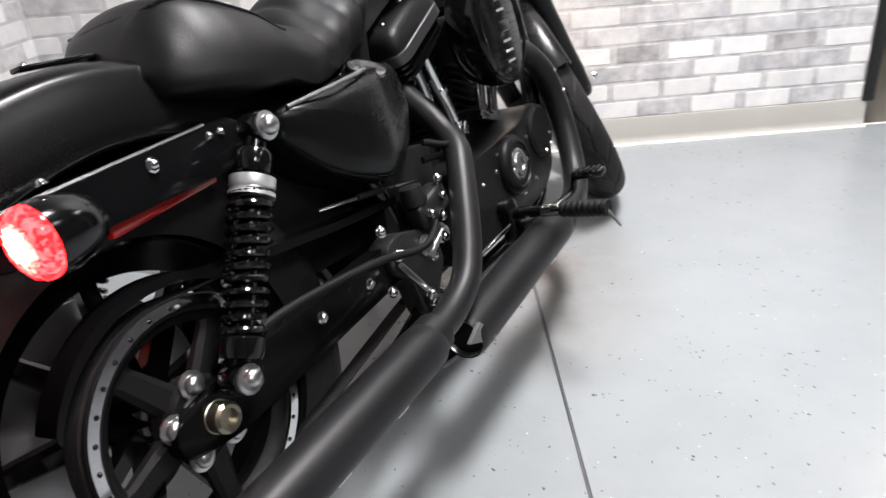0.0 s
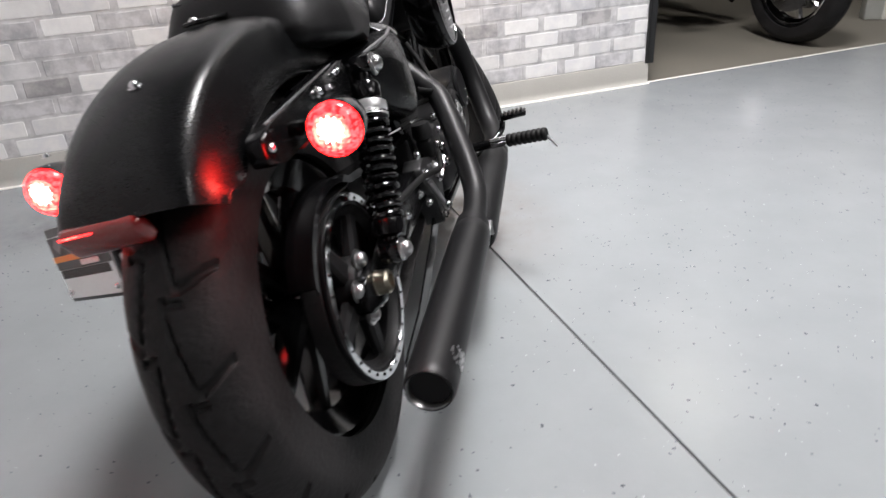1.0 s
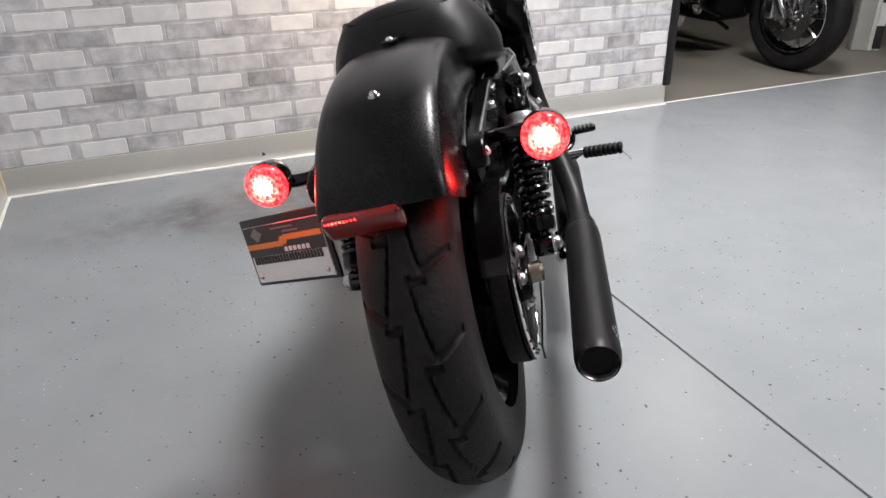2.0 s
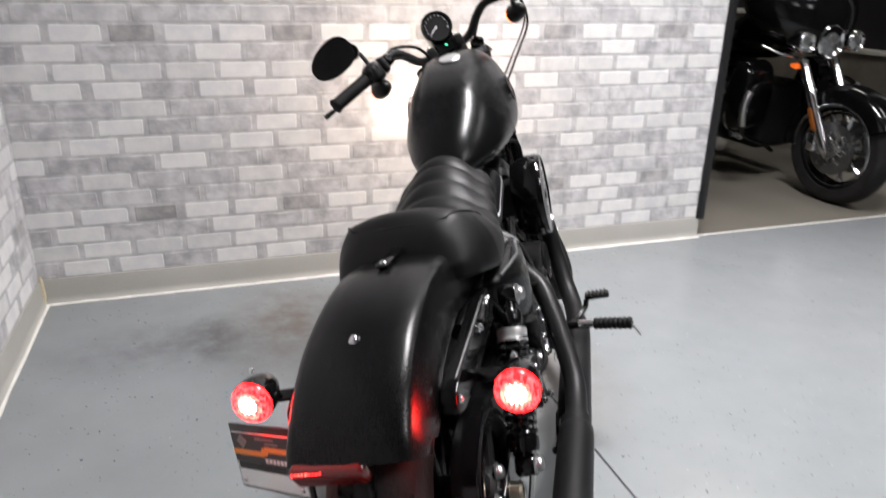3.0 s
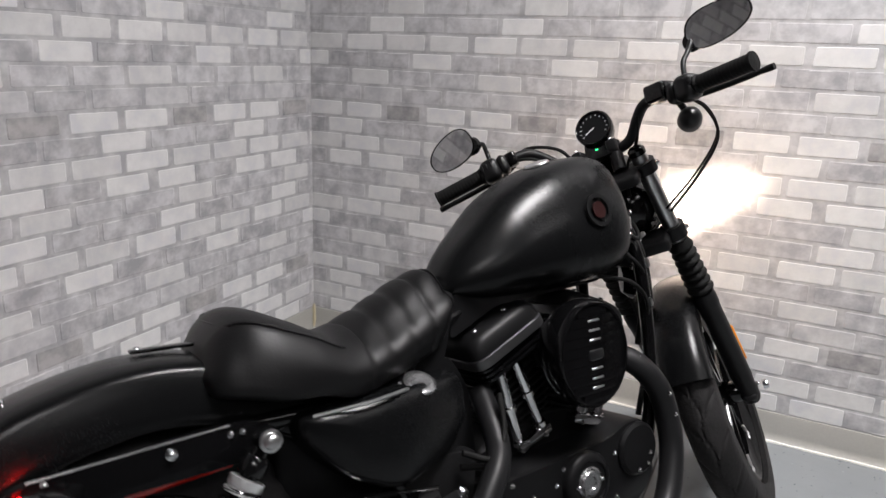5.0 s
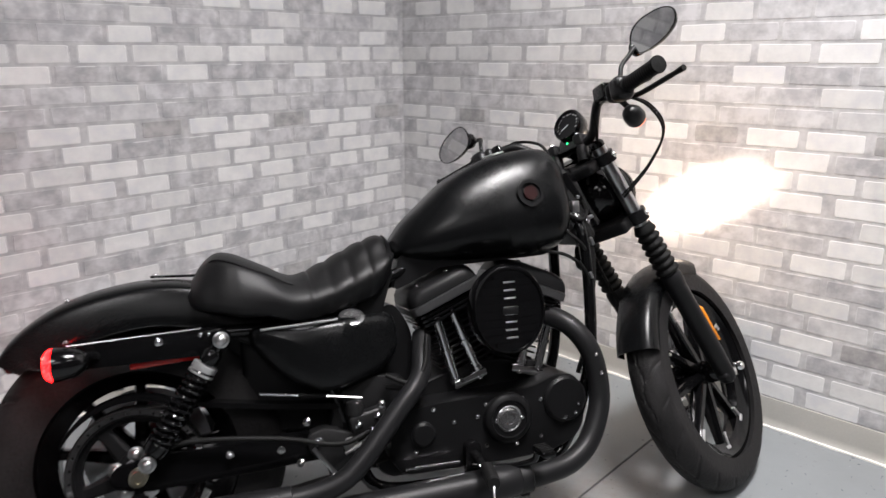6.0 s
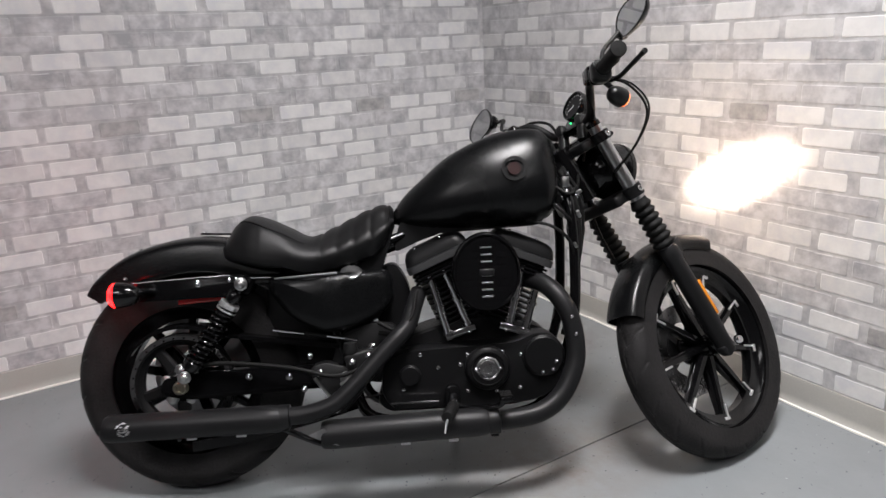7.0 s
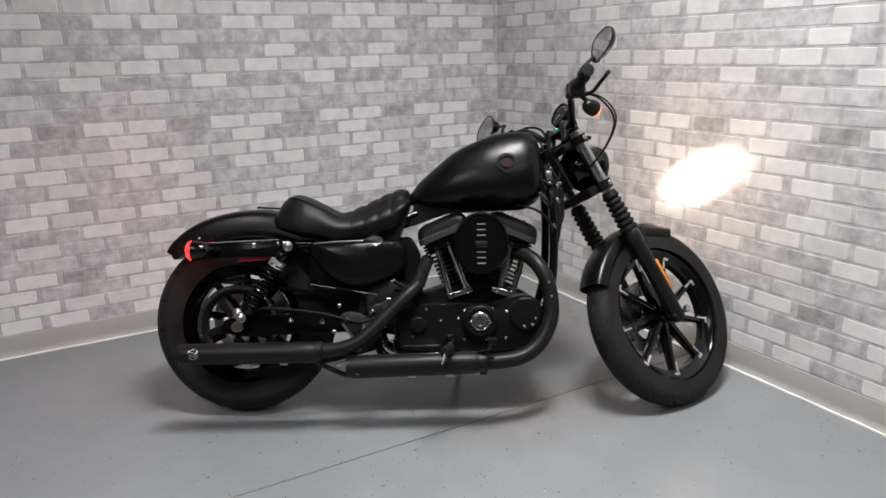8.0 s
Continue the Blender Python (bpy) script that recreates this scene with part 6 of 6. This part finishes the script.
# lowers, guards, body
for s in (-1, 1):
    bm = bm_new()
    slab(bm, [(-0.54, 0.78), (-0.42, 0.74), (-0.40, 0.57), (-0.45, 0.36), (-0.56, 0.34), (-0.62, 0.55)], s * 0.17, s * 0.36, 0.05, 0.06, 6)
    part("leg_fairing", bm, GLOSS, tour, "gloss black lower leg fairing", angle=60)
    # a chrome bar, coloured black where it mirrors dark surroundings
    bm = bm_new()
    tube(bm, spline([(-0.36, s * 0.14, 0.66), (-0.35, s * 0.30, 0.655), (-0.34, s * 0.40, 0.60), (-0.34, s * 0.425, 0.50), (-0.37, s * 0.38, 0.36), (-0.40, s * 0.20, 0.28)], 8), 0.0135, 14)
    part("engine_guard", bm, GLOSS, tour, "engine guard bar, black for the dark that its chrome mirrors")
    # its outer bend is made brighter and thicker to hold the glint
    bm = bm_new()
    tube(bm, spline([(-0.336, s * 0.398, 0.612), (-0.334, s * 0.422, 0.560), (-0.336, s * 0.430, 0.50), (-0.352, s * 0.408, 0.415)], 8), 0.0200, 14)
    part("guard_glint", bm, MACHINED, tour, "brighter stretch for the glint on the chrome guard bar")
    bm = bm_new()
    tube(bm, [(-0.39, s * 0.36, 0.36), (-0.39, s * 0.45, 0.36)], 0.02, 12)
    part("highway_peg", bm, CHROME, tour)
rows = smooth_rows([(-0.42, 0.10, 0.98, 0.10), (-0.55, 0.19, 0.93, 0.16), (-0.75, 0.19, 0.90, 0.16), (-0.95, 0.12, 0.84, 0.12)], 16)
bm = bm_new()
loft(bm, [superring((x, 0, z), (0, 1, 0), (0, 0, 1), w, h, 28, 2.2) for x, w, z, h in rows])
part("fuel_tank", bm, GLOSS, tour, "gloss black tank", angle=60)
rows = smooth_rows([(-0.92, 0.12, 0.76, 0.06), (-1.1, 0.19, 0.74, 0.09), (-1.35, 0.19, 0.80, 0.10), (-1.6, 0.17, 0.88, 0.09)], 16)
bm = bm_new()
loft(bm, [superring((x, 0, z), (0, 1, 0), (0, 0, 1), w, h, 28, 2.8) for x, w, z, h in rows])
part("seat", bm, LEATHER, tour, angle=60)
bm = bm_new()
block(bm, (-0.75, 0, 0.42), (0.55, 0.34, 0.42), bev=0.06, seg=3)
tour_engine = part("engine", bm, WRINKLE, tour, "black engine")
for x, z, r in ((-0.62, 0.30, 0.05), (-0.72, 0.36, 0.07), (-0.88, 0.33, 0.05), (-0.66, 0.52, 0.04), (-0.84, 0.56, 0.06)):
    for s in (-1, 1):
        bm = bm_new()
        lathe(bm, [(0.0, 0.0), (r, 0.0), (r, 0.012), (r * 0.8, 0.02), (r * 0.7, 0.014), (0.0, 0.016)], (x, s * 0.17, z), (0, s, 0), 24)
        part("chrome_cover", bm, CHROME, tour_engine, "round chrome cover")
for s in (-1, 1):
    bm = bm_new()
    tube(bm, spline([(-0.46, s * 0.05, 1.10), (-0.50, s * 0.22, 1.17), (-0.62, s * 0.38, 1.13), (-0.74, s * 0.43, 1.08)]), 0.016, 12)
    hb = part("handlebar", bm, CHROME, tour, "chrome handlebar", ST)
    bm = bm_new()
    tube(bm, spline([(-0.60, s * 0.34, 1.13), (-0.55, s * 0.40, 1.10), (-0.62, s * 0.50, 1.07)]), 0.008, 8)
    part("lever", bm, CHROME, hb)
    bm = bm_new()
    block(bm, (-0.58, s * 0.33, 1.15), (0.06, 0.07, 0.05), bev=0.012, seg=3)
    part("switch_housing", bm, CHROME, hb)
    bm = bm_new()
    tube(bm, spline([(-0.31, s * 0.09, 0.78), (-0.30, s * 0.15, 0.80), (-0.32, s * 0.24, 0.82), (-0.40, s * 0.31, 0.86)]), 0.010, 10)
    part("lamp_bracket", bm, CHROME, tour, "chrome lamp bracket", ST)
    bm = bm_new()
    tube(bm, spline([(-0.235, s * 0.10, 1.09), (-0.29, s * 0.20, 1.155), (-0.38, s * 0.27, 1.20), (-0.46, s * 0.32, 1.23)]), 0.006, 8)
    part("fairing_trim", bm, CHROME, tour, "thin chrome trim", ST)
for s in (-1, 1):
    bm = bm_new()
    block(bm, (-1.50, s * 0.34, 0.52), (0.62, 0.20, 0.36), bev=0.06, seg=3)
    part("saddlebag", bm, GLOSS, tour)
    bm = bm_new()
    tube(bm, [(-0.7, s * 0.25, 0.22), (-1.8, s * 0.27, 0.22)], 0.05, 20)
    part("muffler", bm, CHROME, tour)
part("tyre", tyre_mesh("tour_rear_tyre", 0.322, 0.09, 0.215, 160, 28, front_groove), None, tour, m=Matrix.Translation((-1.625, 0, 0.318)))
bm = bm_new()
lathe(bm, [(0.0, -0.06), (0.20, -0.06), (0.215, -0.05), (0.215, 0.05), (0.20, 0.06), (0.0, 0.06)], (-1.625, 0, 0.318), (0, 1, 0), 40)
part("rear_wheel", bm, GUN, tour)
bm = bm_new()
tube(bm, [(-0.95, 0.16, 0.22), (-0.92, 0.40, 0.055)], 0.014, 10)
part("side_stand", bm, GLOSS, tour)

# far wall of the back room: block below, dark panel above, pale sill between
bm = bm_new()
block(bm, (4.6, 2.92, 0.45), (2.9, 0.10, 0.9), bev=0)
tagged(part("wall_low", bm, TANWALL), "dusty low block wall with a pale cap", "wall", kind="structure")
bm = bm_new()
block(bm, (4.6, 2.90, 0.92), (2.9, 0.16, 0.04), bev=0.006)
tagged(part("trim_cap", bm, CAULK), "pale cap on the low wall", "trim", kind="structure")
bm = bm_new()
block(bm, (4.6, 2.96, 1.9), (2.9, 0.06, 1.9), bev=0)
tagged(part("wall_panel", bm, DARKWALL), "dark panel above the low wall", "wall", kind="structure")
bm = bm_new()
block(bm, (6.12, 1.72, 0.30), (0.15, 2.28, 0.60), bev=0)
tagged(part("wall_low_side", bm, TANWALL), "dusty tan low block wall with a pale cap", "wall", kind="structure")
bm = bm_new()
block(bm, (6.11, 1.72, 0.618), (0.18, 2.28, 0.036), bev=0.006)
tagged(part("trim_cap_side", bm, CAULK), "pale cap on the low wall", "trim", kind="structure")
post = thing("door_post", "grey painted door post with a black and white edge strip", "post", pose(4.83, 0.50, 0, 0, 0, -32))
bm = bm_new()
block(bm, (-0.045, 0, 1.3), (0.10, 0.10, 2.6), bev=0.006)
part("post", bm, GREYPOST, post)
bm = bm_new()
block(bm, (0.012, -0.04, 1.3), (0.022, 0.03, 2.6), bev=0.004)
part("strip", bm, CAULK, post)
bm = bm_new()
block(bm, (0.055, -0.03, 1.3), (0.05, 0.012, 2.6), bev=0.002)
part("hazard_strip", bm, WHITE, post)
for k in range(9):
    bm = bm_new()
    block(bm, (0.055, -0.038, 0.08 + 0.28 * k), (0.046, 0.006, 0.14), bev=0.002)
    part("dark_patch", bm, BLACKP, post)
bm = bm_new()
block(bm, (5.36, 0.12, 1.2), (0.85, 0.06, 2.4), Matrix.Rotation(radians(-12), 4, "Z"), 0.01)
tagged(part("door_leaf", bm, DARKWALL), "dark door leaf standing open", "door", kind="structure")


# ---- printed and embossed bricks of the two papered walls ----
W, H, S0, Z0, HB = 0.5334, 0.6370, -0.0714, 0.5375, 0.0540
# per course: three bricks as start, end (parts of the repeat's width) and tone
COURSES = [
    [(0.0, 0.296, 5), (0.325, 0.645, 1), (0.672, 0.975, 1)],
    [(0.17, 0.475, 2), (0.505, 0.805, 4), (0.846, 1.145, 2)],
    [(0.265, 0.58, 2), (0.605, 0.92, 3), (0.945, 1.24, 1)],
    [(0.125, 0.417, 5), (0.463, 0.755, 5), (0.805, 1.07, 0)],
    [(0.300, 0.588, 5), (0.625, 0.94, 1), (0.965, 1.265, 1)],
    [(0.11, 0.41, 4), (0.443, 0.742, 5), (0.775, 1.075, 4)],
    [(-0.055, 0.27, 1), (0.303, 0.585, 5), (0.655, 0.940, 5)],
    [(0.105, 0.39, 2), (0.415, 0.765, 2), (0.80, 1.075, 4)],
    [(-0.04, 0.23, 1), (0.255, 0.62, 2), (0.653, 0.925, 5)],
    [(0.135, 0.415, 4), (0.465, 0.755, 5), (0.79, 1.09, 4)],
]
PITCH = H / 10
PROUD = 0.0008


def brick_verts(w, h, seed):
    """A thin brick face, its corners a little uneven; x along the wall, -y out, z up."""
    rnd = random.Random(seed)

    def j(a):
        return rnd.uniform(-a, a)
    o = [(-w / 2 + j(0.002), -h / 2 + j(0.0015)), (w / 2 + j(0.002), -h / 2 + j(0.0015)), (w / 2 + j(0.002), h / 2 + j(0.0015)), (-w / 2 + j(0.002), h / 2 + j(0.0015))]
    pts = rounded(o, 0.006, 2)
    back = [(p.x, 0.0, p.y) for p in pts]
    front_ = [(p.x * (1 - 0.003 / w), -PROUD, p.y * (1 - 0.0035 / h)) for p in pts]
    n = len(pts)
    faces = [tuple(range(n, 2 * n))] + [(i, (i + 1) % n, n + (i + 1) % n, n + i) for i in range(n)]
    return back + front_, faces


def brick_mesh(w, h, tone, seed):
    v, f = brick_verts(w, h, seed)
    me = bpy.data.meshes.new("brick")
    rnd = random.Random(seed * 7 + 3)
    edge = tone in (1, 2, 3) and rnd.random() < 0.75
    if edge:
        # a pale line printed along the upper or lower edge
        l = w * rnd.uniform(0.25, 0.6)
        x0 = rnd.uniform(-w / 2 + 0.004, w / 2 - l - 0.004)
        zz = rnd.choice((h / 2 - 0.0045, h / 2 - 0.004, -h / 2 + 0.0015))
        n = len(v)
        y = -PROUD - 0.0004
        v = v + [(x0, y, zz), (x0 + l, y, zz + 0.0008), (x0 + l * 0.9, y, zz + 0.0032), (x0 + l * 0.2, y, zz + 0.0030)]
        f = f + [(n, n + 1, n + 2, n + 3)]
    me.from_pydata(v, [], f)
    me.materials.append(TONES[tone])
    if edge:
        me.materials.append(TONES[5])
        me.polygons[len(f) - 1].material_index = 1
    return me


SHARED = {}
LOW = 0.1005


def lay(wall, s_min, s_max, place, near_s, near_z, rest_name):
    rest = {}
    k0, k1 = math.floor((s_min - S0) / W) - 1, math.ceil((s_max - S0) / W) + 1
    m1 = math.ceil((CEIL - Z0) / PITCH) + 1
    for m in range(-9, m1):
        c = (-m) % 10
        zt = Z0 + m * PITCH
        zb = zt - HB
        za, zc = max(zb, LOW), min(zt, CEIL - 0.01)
        if zc - za < 0.012:
            continue
        for k in range(k0, k1 + 1):
            for i, (a, b, tone) in enumerate(COURSES[c]):
                sa, sb = max(S0 + (k + a) * W, s_min), min(S0 + (k + b) * W, s_max)
                if sb - sa < 0.012:
                    continue
                whole = abs((sb - sa) - (b - a) * W) < 1e-6 and abs(zc - za - HB) < 1e-6
                mat = place((sa + sb) / 2, (za + zc) / 2)
                if near_s[0] < (sa + sb) / 2 < near_s[1] and zc < near_z:
                    key = (c, i) if whole else (c, i, round(sb - sa, 4), round(zc - za, 4))
                    if key not in SHARED:
                        SHARED[key] = brick_mesh(sb - sa, zc - za, tone, c * 10 + i)
                    part("brick", SHARED[key], None, wall, m=mat)
                else:
                    v, f = brick_verts(sb - sa, zc - za, c * 10 + i)
                    vs, fs = rest.setdefault(tone, ([], []))
                    base = len(vs)
                    vs += [tuple(mat @ Vector(p)) for p in v]
                    fs += [tuple(base + q for q in face) for face in f]
    vs, fs, ms = [], [], []
    for tone, (a, b) in sorted(rest.items()):
        base = len(vs)
        vs += a
        fs += [tuple(base + q for q in face) for face in b]
        ms += [tone] * len(b)
    me = bpy.data.meshes.new(rest_name)
    me.from_pydata(vs, [], fs)
    for t in TONES:
        me.materials.append(t)
    me.polygons.foreach_set("material_index", ms)
    tagged(part("bricks", me, None, wall), "more printed bricks of the paper", kind="stuff")


lay(wall_north, 0.0, WALL_END - 0.012, lambda s, z: Matrix.Translation((s, -0.0002, z)), (0, WALL_END), 1.22, "bricks_north")
lay(wall_west, SOUTH, 0.0, lambda s, z: Matrix.Translation((0.0002, s, z)) @ Matrix.Rotation(radians(90), 4, "Z"), (-2.9, 0), 1.24, "bricks_west")
